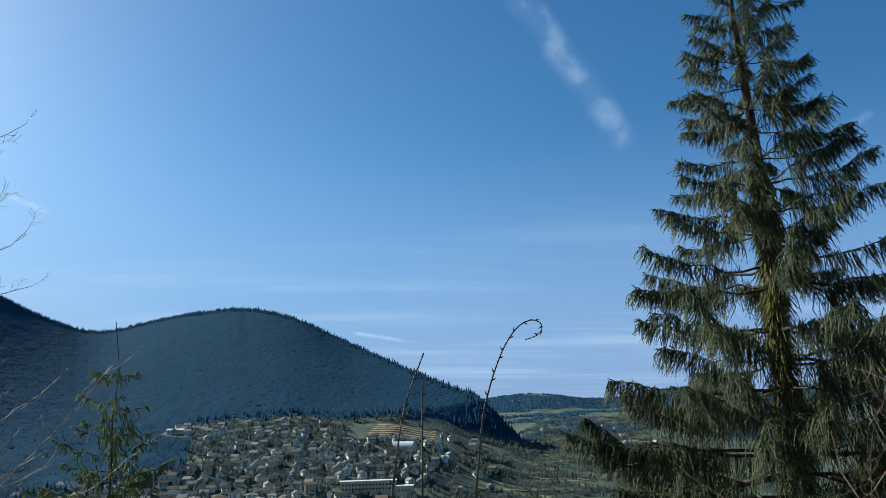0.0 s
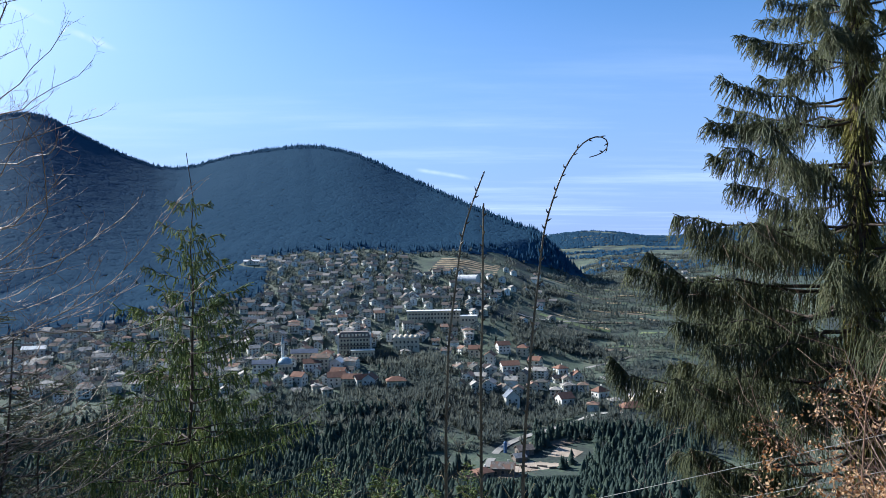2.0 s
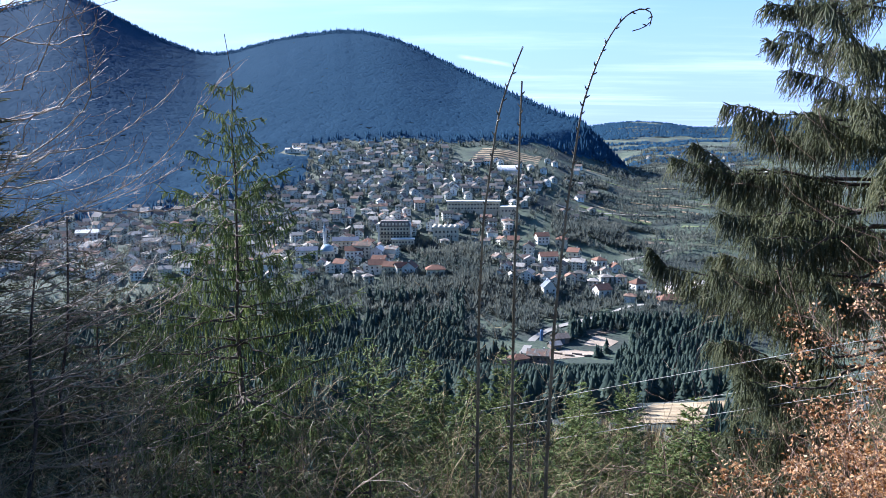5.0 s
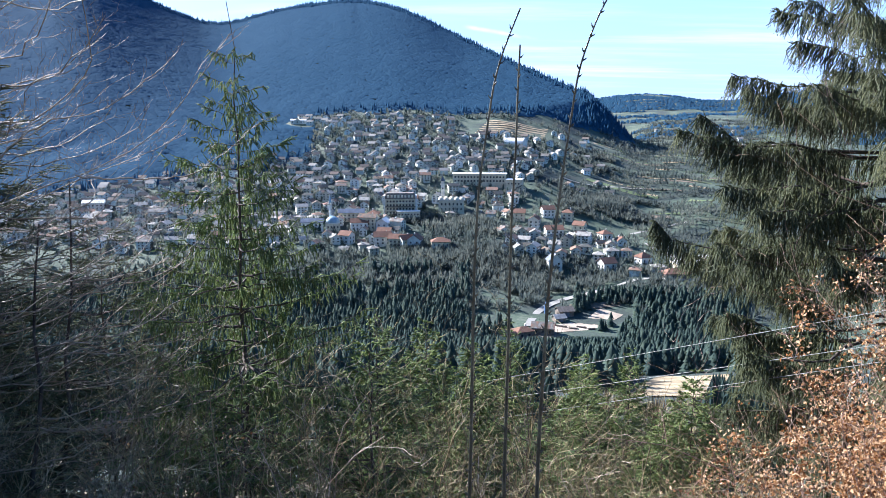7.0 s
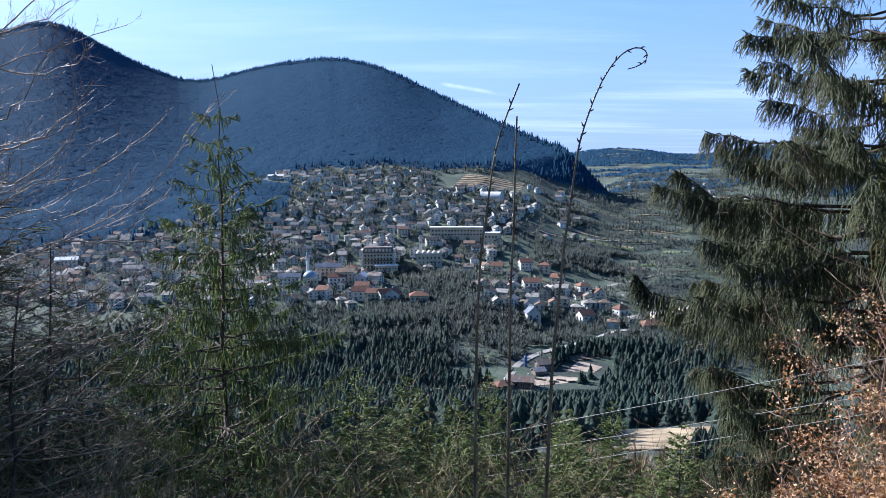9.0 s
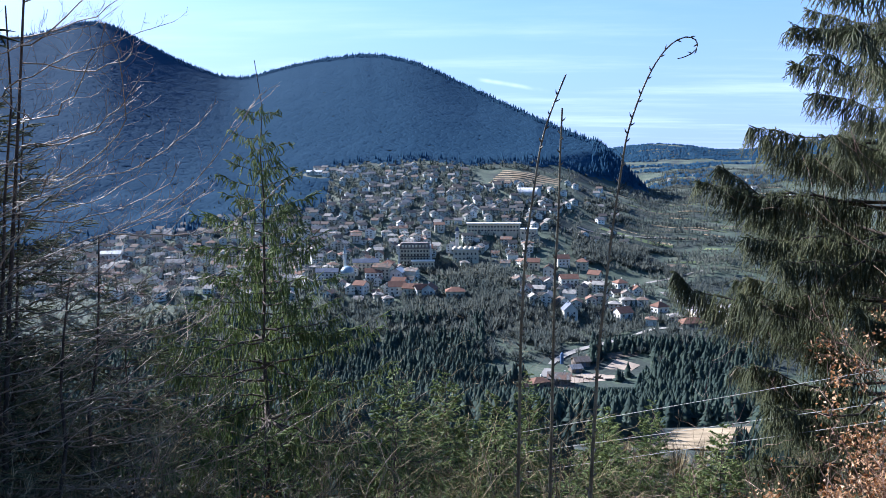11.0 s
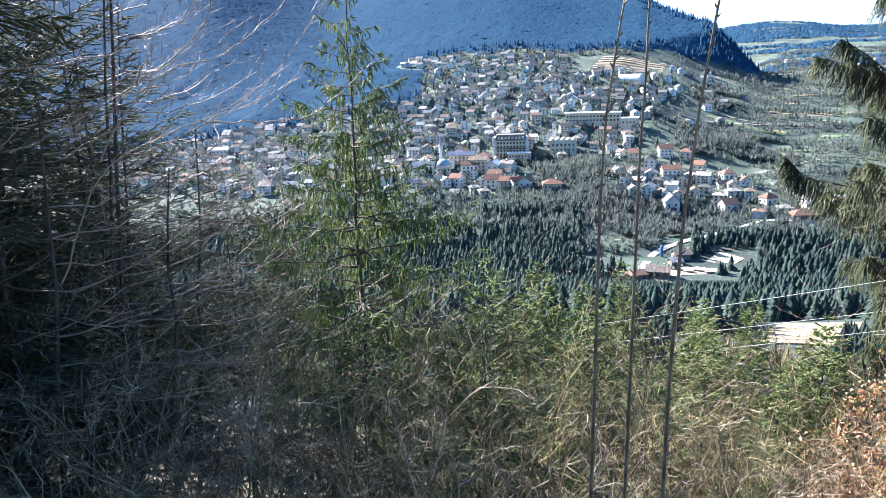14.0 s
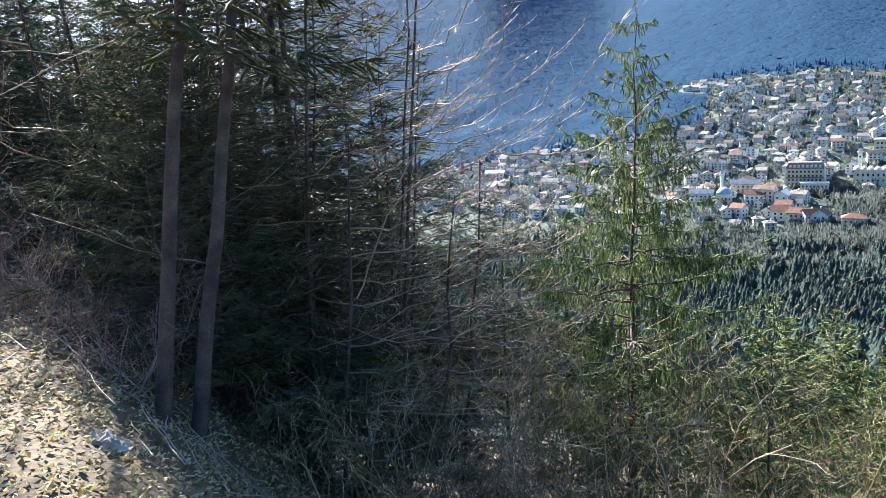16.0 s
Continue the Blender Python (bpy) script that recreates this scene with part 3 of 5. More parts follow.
def build_house(w, d, storeys, rise, style, label):
    h = 0.5 + storeys * 2.5
    house = thing("house", (0, 0, -500), label, "house", "houses of the town")
    part("wall", gable_walls(w, d, h, rise if style == "gable" else 0.05), house)
    roof = part("roof", gable_roof(w, d, h, rise, M_ROOF) if style == "gable" else hip_roof(w, d, h, rise, M_ROOF), house)
    ch = part("chimney", CHIMNEY, roof)
    ch.location = (w * 0.22, d * 0.12, h + rise * 0.9)
    openings(house, w, d, h, storeys, 2 if w < 9.5 else 3)
    dr = part("door", DOOR, house)
    dr.location = (w * 0.06 + 0.9, -d / 2 - 0.03, 1.05)
    return house


PATTERNS = [build_house(7.4, 6.6, 2, 2.7, "gable", "plastered two-storey house with a steep tiled gable roof"),
            build_house(8.6, 7, 2, 2.4, "gable", "wide plastered house with a tiled gable roof and chimney"),
            build_house(7.2, 6.8, 2, 2.2, "hip", "square plastered house with a hipped tiled roof"),
            build_house(6.8, 6, 1, 2.5, "gable", "small single-storey house with a tiled gable roof"),
            build_house(9.5, 7.5, 3, 2.6, "gable", "tall three-storey plastered house with a gable roof"),
            build_house(9, 7.5, 2, 2.2, "hip", "broad plastered house with a low hipped roof")]

# places kept free for the larger buildings: x, y, half-width, half-depth
KEEP = [(-45, 592, 20, 14), (-4, 606, 18, 13), (28, 668, 42, 14), (64, 798, 24, 14), (-93, 549, 12, 10), (-107, 545, 12, 10), (62, 388, 45, 30), (115, 455, 40, 9), (56, 870, 48, 32),
        (66, 482, 9, 9), (101, 481, 9, 9), (127, 490, 9, 9), (140, 460, 12, 10), (-82, 577, 14, 8), (-66, 556, 12, 8), (-22, 646, 9, 8),
        (75, 597, 5, 4), (91, 595, 4, 4), (62, 570, 5, 4), (74, 548, 6, 4), (97, 568, 4, 4), (110, 537, 4, 4), (121, 531, 4, 3), (51, 585, 4, 4), (-73, 554, 6, 4), (-64, 573, 5, 4), (-51, 532, 5, 4), (-35, 513, 4, 4), (-78, 524, 4, 4)]
spots = []


def free(x, y, gap):
    return all((x - a) ** 2 + (y - b) ** 2 > gap * gap for a, b in spots) and all(abs(x - a) > k + 4 or abs(y - b) > h + 4 for a, b, k, h in KEEP)


pick = random.Random(3)
for row in range(46):
    y = 508 + row * 8.9
    right = np.interp(y, [505, 560, 650, 790, 830, 870, 910], [-1.0, 3.2, 5.5, 8.0, 6, 2, 1.5])
    left = np.interp(y, [505, 600, 680, 735, 760, 870], [-34, -33, -22, -14, -10.4, -9.8])
    x, end = y * math.tan(radians(left)), y * math.tan(radians(right))
    while x < end:
        px, py = x + pick.uniform(-4, 4), y + pick.uniform(-4, 4)
        wooded = -4.2 < math.degrees(math.atan2(px, py)) < 4.3 and py < 588
        if not wooded and pick.random() < (0.80 if y < 680 else 0.62 if y < 790 else 0.40) and free(px, py, 7.9):
            spots.append((px, py))
        x += 8.8
for x0, x1, y0, y1, n in ((34, 120, 496, 545, 34), (78, 135, 455, 480, 5), (330, 470, 1000, 1500, 16), (-190, -152, 872, 905, 7), (95, 170, 640, 900, 16)):
    for i in range(n * 5):
        px, py = pick.uniform(x0, x1), pick.uniform(y0, y1)
        if n and free(px, py, 7.9):
            spots.append((px, py))
            n -= 1
spots.sort(key=lambda s: math.hypot(*s))
first, rest = set(), []
SMALL = Matrix.Diagonal((0.98, 0.98, 0.76, 1))
for count, (px, py) in enumerate(spots):
    i = pick.choice([0, 0, 1, 1, 2, 3, 3, 4, 5])
    turn = pick.choice([0, 0, 90, 90, 180, 270]) + pick.uniform(-25, 25)
    m = pose(px, py, height(px, py) + 0.1, 0, 0, turn)
    if count >= 300:
        rest.append(m @ SMALL)
    elif i in first:
        copy_thing(PATTERNS[i], m)
    else:
        first.add(i)
        PATTERNS[i].matrix_basis = m @ SMALL

# the furthest rows of houses, joined
wv, wf, rv, rf, pv, pf = [], [], [], [], [], []
wall_me, roof_me = gable_walls(7.4, 6.6, 5.0, 2.6), gable_roof(7.4, 6.6, 5.0, 2.6, M_ROOF)
for m in rest:
    for me, vs, fs in ((wall_me, wv, wf), (roof_me, rv, rf)):
        k = len(vs)
        vs.extend(tuple(m @ v.co) for v in me.vertices)
        fs.extend(tuple(k + q for q in p.vertices) for p in me.polygons)
    for x, y, z, turn in ((-1.7, -3.32, 1.5, 0), (1.7, -3.32, 1.5, 0), (-1.7, -3.32, 4.0, 0), (1.7, -3.32, 4.0, 0), (-3.72, 0, 4.0, 90), (3.72, 0, 4.0, 90), (3.72, 0, 1.5, 90), (-3.72, 0, 1.5, 90)):
        k, at = len(pv), m @ pose(x, y, z, 0, 0, turn)
        pv.extend(tuple(at @ v.co) for v in WINDOW.vertices)
        pf.extend(tuple(k + q for q in p.vertices) for p in WINDOW.polygons)
M_FARWALL = material("far_house_plaster", [(0.36, 0.37, 0.31), (0.51, 0.53, 0.47), (0.70, 0.72, 0.67)], 0.9, 0.02, 0, island=0.8)
M_FARROOF = material("far_roof_tiles", [(0.07, 0.072, 0.07), (0.15, 0.115, 0.09), (0.13, 0.125, 0.11), (0.24, 0.225, 0.20)], 0.9, 0.02, 0, island=0.9, spec=0.1)
if rest:
    far = thing("far_houses", (0, 0, 0), "small pale houses with dark roofs high on the slope", "houses", kind="stuff")
    tagged(part("walls", poly_mesh("walls", wv, wf, M_FARWALL), far), kind="stuff")
    tagged(part("windows", poly_mesh("windows", pv, pf, M_PANE), far), kind="stuff")
    tagged(part("roofs", poly_mesh("roofs", rv, rf, M_FARROOF), far), kind="stuff")


def block(parent, name, lo, hi, mat, label=""):
    return part(name, box_mesh(name, lo, hi, mat), parent, label)


def window_row(parent, x0, x1, y, z, n, sx=1.0, sz=1.0):
    for i in range(n):
        ob = part("window", WINDOW, parent)
        ob.location, ob.scale = (x0 + (x1 - x0) * (i + 0.5) / n, y - 0.03, z), (sx, 1, sz)


def dome_mesh(name, r, rise, mat, n=16, rings=6, point=0.0):
    v, f = [], []
    for k in range(rings):
        a = math.pi / 2 * k / rings
        for i in range(n):
            v.append((r * math.cos(a) * math.cos(6.2832 * i / n), r * math.cos(a) * math.sin(6.2832 * i / n), rise * math.sin(a)))
    v.append((0, 0, rise + point))
    for k in range(rings - 1):
        for i in range(n):
            f.append((k * n + i, k * n + (i + 1) % n, (k + 1) * n + (i + 1) % n, (k + 1) * n + i))
    for i in range(n):
        f.append(((rings - 1) * n + i, (rings - 1) * n + (i + 1) % n, rings * n))
    return poly_mesh(name, v, f, mat)


def spot(name, x, y, turn, label, category, up=0.0):
    ob = thing(name, (x, y, height(x, y) + up), label, category)
    ob.rotation_euler = (0, 0, radians(turn))
    return ob


# hotel: five storeys with balconies under a dark mansard
h = spot("hotel", -44.5, 594, 4, "cream five-storey hotel with balconies and a dark mansard roof", "hotel")
block(h, "wall", (-12, -6, -4), (12, 6, 13), M_CREAM)
part("roof", poly_mesh("roof", [(-13, -7, 13), (13, -7, 13), (13, 7, 13), (-13, 7, 13), (-11, -4.5, 17.5), (11, -4.5, 17.5), (11, 4.5, 17.5), (-11, 4.5, 17.5)],
                       [(0, 3, 2, 1), (4, 5, 6, 7), (0, 1, 5, 4), (1, 2, 6, 5), (2, 3, 7, 6), (3, 0, 4, 7)], M_TIMBER), h)
for s in range(4):
    window_row(h, -11.5, 11.5, -6, 2.0 + s * 3.0, 9, 1.1, 1.1)
    block(h, "balcony", (-12.2, -7.2, 0.3 + s * 3.0), (12.2, -6.05, 1.2 + s * 3.0), M_CREAM if s % 2 else M_TIMBER)
for i in range(8):
    dm = part("dormer", box_mesh("dormer", (-0.8, -0.9, -0.9), (0.8, 0.9, 0.9), M_CREAM), h)
    dm.location = (-9.6 + i * 2.75, -5.8, 15.0)
block(h, "gable_end", (-13.4, -7.3, -4), (-12.2, 6.5, 15.5), M_WHITE)
block(h, "gable_end", (12.2, -7.3, -4), (13.4, 6.5, 15.5), M_WHITE)
h = spot("annex", -37, 580, 4, "low cream annex with a flat roof in front of the hotel", "building")
block(h, "wall", (-9, -4, -4), (9, 4, 7.5), M_CREAM)
block(h, "roof", (-9.4, -4.4, 7.5), (9.4, 4.4, 8.0), M_TIN)
for s in range(2):
    window_row(h, -8.5, 8.5, -4, 2.2 + s * 3.2, 7)

# stone hall under rows of small domes, with a slim tower
h = spot("domed_hall", -3, 604, 0, "pale stone hall under rows of small lead domes", "hall")
block(h, "wall", (-10.5, -6, -4), (10.5, 6, 9.5), M_CREAM)
block(h, "cornice", (-11, -6.5, 9.5), (11, 6.5, 10.1), M_WHITE)
small = dome_mesh("dome", 2.0, 1.7, M_CREAM, 12, 4)
for i in range(5):
    for k in range(3):
        ob = part("dome", small, h)
        ob.location = (-8.6 + i * 4.3, -4.2 + k * 4.2, 10.1)
window_row(h, -9.5, 9.5, -6, 6.3, 6, 1.0, 1.4)
window_row(h, -9.5, 9.5, -6, 2.4, 6)
h = spot("clock_tower", -10.4, 617, 0, "slim white square tower with a pointed dark cap", "tower")
block(h, "shaft", (-1.5, -1.5, -4), (1.5, 1.5, 17.5), M_WHITE)
block(h, "gallery", (-2.0, -2.0, 17.5), (2.0, 2.0, 18.2), M_WHITE)
block(h, "lantern", (-1.3, -1.3, 18.2), (1.3, 1.3, 20.5), M_WHITE)
part("cap", poly_mesh("cap", [(-2, -2, 20.5), (2, -2, 20.5), (2, 2, 20.5), (-2, 2, 20.5), (0, 0, 25)], [(3, 2, 1, 0), (0, 1, 4), (1, 2, 4), (2, 3, 4), (3, 0, 4)], M_SLATE), h)
window_row(h, -0.8, 0.8, -1.5, 14.5, 1)
window_row(h, -0.8, 0.8, -1.5, 7.5, 1, 0.7)

# mosque with its minaret, and the white house beside it
h = spot("mosque", -92.5, 550, 10, "small white mosque with a blue-grey dome", "mosque")
block(h, "wall", (-5.5, -5.5, -4), (5.5, 5.5, 5.0), M_CREAM)
ob = part("dome", dome_mesh("dome", 5.2, 4.6, M_DOME, 24, 8, 0.4), h)
ob.location = (0, 0, 5.6)
v, f = tubes([(0, 0, 5.0, 0, 0, 5.7, 5.4, 5.4)], 24)
part("drum", fast_mesh("drum", v, f, M_WHITE), h)
window_row(h, -4.8, 4.8, -5.5, 2.4, 4, 0.9, 1.3)
h = spot("minaret", -95.2, 556, 0, "slender white minaret with a pointed top", "minaret")
v, f = tubes([(0, 0, -4, 0, 0, 6, 1.5, 1.3), (0, 0, 6, 0, 0, 17, 1.1, 0.95)], 12)
part("shaft", fast_mesh("shaft", v, f, M_WHITE, True), h)
v, f = tubes([(0, 0, 16.4, 0, 0, 17.0, 1.1, 1.7), (0, 0, 17.0, 0, 0, 17.7, 1.7, 1.7)], 12)
part("balcony", fast_mesh("balcony", v, f, M_WHITE), h)
v, f = tubes([(0, 0, 17.7, 0, 0, 20.2, 0.85, 0.85), (0, 0, 20.2, 0, 0, 24.0, 1.0, 0.03)], 12)
part("spire", fast_mesh("spire", v, f, M_DOME), h)


def house_at(x, y, w, d, storeys, rise, turn, wall, roof, label, name="house", hip=False):
    """One of the houses that stand out, with its own colours."""
    hgt = 0.6 + storeys * 2.8
    ho = spot(name, x, y, turn, label, "house")
    wm = gable_walls(w, d, hgt, rise if not hip else 0.05)
    wm.materials[0] = wall
    part("wall", wm, ho)
    top = part("roof", (hip_roof if hip else gable_roof)(w, d, hgt, rise, roof), ho)
    c = part("chimney", CHIMNEY, top)
    c.location = (w * 0.22, d * 0.12, hgt + rise * 0.9)
    openings(ho, w, d, hgt, storeys, max(2, int(w / 3.2)))
    return ho


house_at(-107, 545, 16, 9, 2, 2.2, 8, M_WHITE, M_SLATE, "long white house with a dark blue sheet roof", "long_house")
house_at(-82, 577, 20, 9, 2, 2.4, 5, M_CREAM, M_SLATE, "long cream building with a dark blue sheet roof", "long_house")
house_at(-66, 556, 14, 9, 3, 2.2, -14, M_CREAM, M_ROOF, "yellowish three-storey house with a brown roof")
house_at(-54, 552, 10, 9, 2, 2.6, 75, M_WHITE, M_TIN, "white house with a bright sheet roof")
house_at(-52, 522, 12, 9, 2, 3, 6, M_WHITE, M_REDTILE, "white house with a red tiled roof")
house_at(-40, 516, 13, 9, 2, 2.6, -12, M_CREAM, M_REDTILE, "cream house with a broad red tiled roof")
house_at(-28, 512, 10, 9, 2, 3.2, 80, M_WHITE, M_REDTILE, "white gabled house with a red roof")
house_at(-10, 509, 13, 9, 2, 2.8, 4, M_CREAM, M_REDTILE, "low house with a long red-brown roof", hip=True)
house_at(66, 481.5, 8.5, 9, 2, 4.2, 96, M_WHITE, M_SLATE, "white gabled house standing alone on the slope")
house_at(101, 481.5, 9.5, 9, 2, 3, 20, M_WHITE, M_REDTILE, "white house with a red roof above the road")
house_at(127, 490, 9, 8, 2, 3.2, 25, M_WHITE, M_REDTILE, "white house with a red hipped roof", hip=True)
house_at(140, 461, 16, 9, 1, 3, 10, M_TIMBER, M_REDTILE, "low brown house with a wide tiled roof beside the road", hip=True)
house_at(-37, 606, 12, 9, 3, 2.5, 0, M_WHITE, M_REDTILE, "white house with a pale red roof behind the hotel")
# red roofs in the old quarter and above the road
for i, (x, y, w, d, storeys, turn) in enumerate(((75.4, 596.8, 10, 8, 2, 12), (91.3, 595.1, 9, 8, 2, -18), (61.9, 569.9, 10, 8, 2, 75), (74.1, 548.1, 13, 9, 2, 6),
                                                (96.9, 567.7, 9, 8, 2, -30), (110.1, 536.9, 8, 8, 2, 20), (120.9, 531.1, 8, 7, 1, 95), (51.3, 584.7, 9, 8, 2, -8),
                                                (-73.0, 553.7, 13, 9, 2, 10), (-63.9, 572.6, 11, 9, 2, 84), (-51.3, 531.9, 10, 8, 2, -14), (-34.7, 513.0, 9, 8, 2, 30),
                                                (-78.4, 524.4, 9, 8, 2, -25))):
    house_at(x, y, w, d, storeys, 2.6, turn, (M_WHITE, M_CREAM, M_WALL)[i % 3], M_REDTILE, ("white house with a weathered red tiled roof", "cream house with a weathered red tiled roof", "plastered house with a red-brown roof")[i % 3], hip=i % 4 == 1)
house_at(-300, 604, 17, 9, 2, 2.0, 12, M_WHITE, M_TIN, "long pale house with a light sheet roof at the town's edge", "long_house")
house_at(-236, 578, 14, 8, 2, 2.2, 6, M_WHITE, M_ROOF, "pale two-storey house with a brown roof", "house")
house_at(-186, 884, 18, 9, 1, 1.6, 3, M_WHITE, M_TIN, "long white building at the forest edge", "long_house")
house_at(34, 357, 9, 7, 1, 2, 24, M_TIMBER, M_REDTILE, "low timber house with a brown-red roof beside the yard", hip=True)
house_at(45, 362, 11, 7, 1, 2.2, -12, M_TIMBER, M_ROOF, "low brown house with a tiled roof beside the yard")
house_at(27, 350, 7, 6, 1, 1.8, 40, M_CREAM, M_REDTILE, "small cream house with a red roof beside the yard")
for x, y, w in ((156, 482, 22), (178, 488, 24), (172, 470, 16)):
    h = spot("workshop", x, y, 6, "long white workshop hall with a flat sheet roof", "workshop")
    block(h, "wall", (-w / 2, -6, -3), (w / 2, 6, 5.5), M_CREAM)
    block(h, "roof", (-w / 2 - 0.4, -6.4, 5.5), (w / 2 + 0.4, 6.4, 6.0), M_GREYTIN)
    window_row(h, -w / 2 + 1, w / 2 - 1, -6, 3.4, int(w / 3))

# long school
h = spot("school", 22, 668, -3, "long cream school building with a pale flat roof", "school")
block(h, "wall", (-24, -6, -4), (24, 6, 8.5), M_CREAM)
block(h, "roof", (-24.8, -7, 8.5), (24.8, 7, 9.2), M_TIN)
for s in range(2):
    window_row(h, -23, 23, -6, 2.6 + s * 3.4, 16, 1.3, 1.1)
h = spot("gymnasium", 53, 656, -12, "cream block with a pale roof at the end of the school", "building")
block(h, "wall", (-7, -7, -4), (7, 7, 9.5), M_CREAM)
block(h, "roof", (-7.4, -7.4, 9.5), (7.4, 7.4, 10.1), M_TIN)
window_row(h, -6, 6, -7, 6.4, 4, 1.2)

# sports hall with a white barrel roof
h = spot("sports_hall", 64, 798, -22, "sports hall under a white rounded sheet roof", "hall")
v, f = [], []
for i in range(13):
    a = math.pi * i / 12
    for x in (-11.5, 11.5):
        v.append((x, -8.5 * math.cos(a), 2.2 + 6.0 * math.sin(a)))
for i in range(12):
    f.append((2 * i, 2 * i + 1, 2 * i + 3, 2 * i + 2))
part("roof", poly_mesh("roof", v, f, M_TIN), h)
for x in (-11.3, 11.3):
    part("end_wall", poly_mesh("end_wall", [(x, -8.4 * math.cos(math.pi * i / 12), 2.1 + 5.9 * math.sin(math.pi * i / 12)) for i in range(13)] + [(x, 8.4, -3), (x, -8.4, -3)],
                               [tuple(range(15))], M_WHITE), h)
block(h, "wall", (-11.2, -8.3, -3), (11.2, 8.3, 2.3), M_CREAM)

# yard with a grey shed, and the roads
h = spot("shed", 61, 398, 14, "grey timber shed with a pitched sheet roof", "shed")
wm = gable_walls(8.5, 6.5, 3.4, 1.8)
wm.materials[0] = M_TIMBER
part("wall", wm, h)
part("roof", gable_roof(8.5, 6.5, 3.4, 1.8, M_TIMBER), h)
block(h, "door", (-1.6, -3.4, -0.2), (1.6, -3.26, 2.8), M_SLATE)
h = spot("shed", 56.5, 388, 20, "small timber shed with a weathered sheet roof", "shed")
wm = gable_walls(6, 5, 2.6, 1.4)
wm.materials[0] = M_TIMBER
part("wall", wm, h)
part("roof", gable_roof(6, 5, 2.6, 1.4, M_GREYTIN), h)
block(h, "door", (-1.0, -2.62, -0.2), (1.0, -2.51, 2.2), M_SLATE)
h = spot("silo", 51, 400, 0, "blue painted metal silo", "silo")
v, f = tubes([(0, 0, -1, 0, 0, 5.6, 0.9, 0.9), (0, 0, 5.6, 0, 0, 6.6, 0.9, 0.2)], 14)
part("body", fast_mesh("body", v, f, M_BLUE, True), h)
for x, y, w in ((56, 376, 3.0), (62, 373, 2.2), (67, 377, 2.6), (72, 375, 2.0)):
    h = spot("timber_stack", x, y, pick.uniform(-20, 20), "stack of sawn timber on pale gravel", "timber stack")
    for k in range(4):
        ob = part("beam", box_mesh("beam", (-w, -0.25, 0), (w, 0.25, 0.5), M_TIMBER), h)
        ob.location = (0, (k % 2) * 0.6 - 0.3, (k // 2) * 0.52)


def lay(name, line, wide, mat, label, up=0.35, step=3.0):
    """A strip that follows the ground along a line on the plan."""
    pts = np.array(line, float)
    t = np.concatenate([[0], np.cumsum(np.hypot(*np.diff(pts, axis=0).T))])
    tt = np.linspace(0, t[-1], max(3, int(t[-1] / step)))
    x, y = np.interp(tt, t, pts[:, 0]), np.interp(tt, t, pts[:, 1])
    for _ in range(6):
        x[1:-1], y[1:-1] = (x[:-2] + 2 * x[1:-1] + x[2:]) / 4, (y[:-2] + 2 * y[1:-1] + y[2:]) / 4
    d = unit(np.stack([np.gradient(x), np.gradient(y)], 1))
    rows = []
    for s in (-0.5, 0, 0.5):
        px, py = x - d[:, 1] * wide * s, y + d[:, 0] * wide * s
        rows.append(np.stack([px, py, land(px, py) + up], 1))
    n = len(x)
    v = np.concatenate(rows)
    f = np.array([(k * n + i, k * n + i + 1, (k + 1) * n + i + 1, (k + 1) * n + i) for k in range(2) for i in range(n - 1)])
    return tagged(new(name, fast_mesh(name, v, f, mat, True)), label, "road", kind="structure")


lay("road", [(230, 480), (165, 464), (136, 453), (116, 457), (95, 440), (72, 424), (57, 416), (45, 400), (38, 372)], 4.0, M_ROAD, "pale gravel road winding down to the yard")
lay("lane", [(30, 541), (70, 536), (110, 545), (142, 579), (190, 600)], 3.5, M_ROAD, "pale lane along the slope")
lay("track", [(142, 540), (146, 520), (150, 513), (160, 495)], 5.0, M_ROAD, "pale earth track down the meadow")
lay("terrace_lane", [(100, 705), (140, 700), (190, 722)], 3.0, M_ROAD, "pale lane across the fields")
lay("yard", [(46, 368), (60, 375), (76, 387), (88, 402)], 14, M_YARD, "pale gravel yard beside the road", 0.25)
lay("earth_bank", [(66, 408), (80, 410), (95, 413)], 7, M_SOIL, "brown earth bank behind the yard", 0.3)
lay("clearing", [(28, 346), (38, 352), (52, 360)], 7, M_SOIL, "brown trampled clearing below the yard", 0.2)

lay("dry_meadow", [(10, 82), (14, 88), (18, 95)], 8, M_DRY, "small patch of dry winter grass between spruces", 0.2)
lay("dry_meadow", [(35, 112), (46, 143), (58, 172)], 17, M_DRY, "sunlit patch of dry winter grass on the slope", 0.2)
fields = random.Random(12)
for k in range(96):
    d, a = 640 + k * 7.0 + fields.uniform(-6, 6), fields.uniform(8.8, 23)
    wide = fields.uniform(1.2, 4.5)
    line = [((d + fields.uniform(-4, 4)) * math.sin(radians(a + wide * i / 5)), (d + fields.uniform(-4, 4)) * math.cos(radians(a + wide * i / 5))) for i in range(6)]
    lay("field_strip", line, fields.uniform(2.5, 9), (M_HEDGE, M_GRASS, M_SOIL, M_HEDGE, M_GRASS, M_DRY)[k % 6], "narrow ploughed or grassy strip along the contour", 0.3)
lay("lawn", [(-29, 645), (-21, 646), (-14, 647)], 9, M_GRASS, "bright green lawn beside the hotel", 0.3)
lay("grass_strip", [(128, 722), (158, 699), (190, 690)], 9, M_GRASS, "bright green strip of winter grass", 0.34)
lay("grass_strip", [(120, 742), (143, 733), (165, 728)], 6, M_DRY, "straw-coloured strip of dry grass", 0.34)
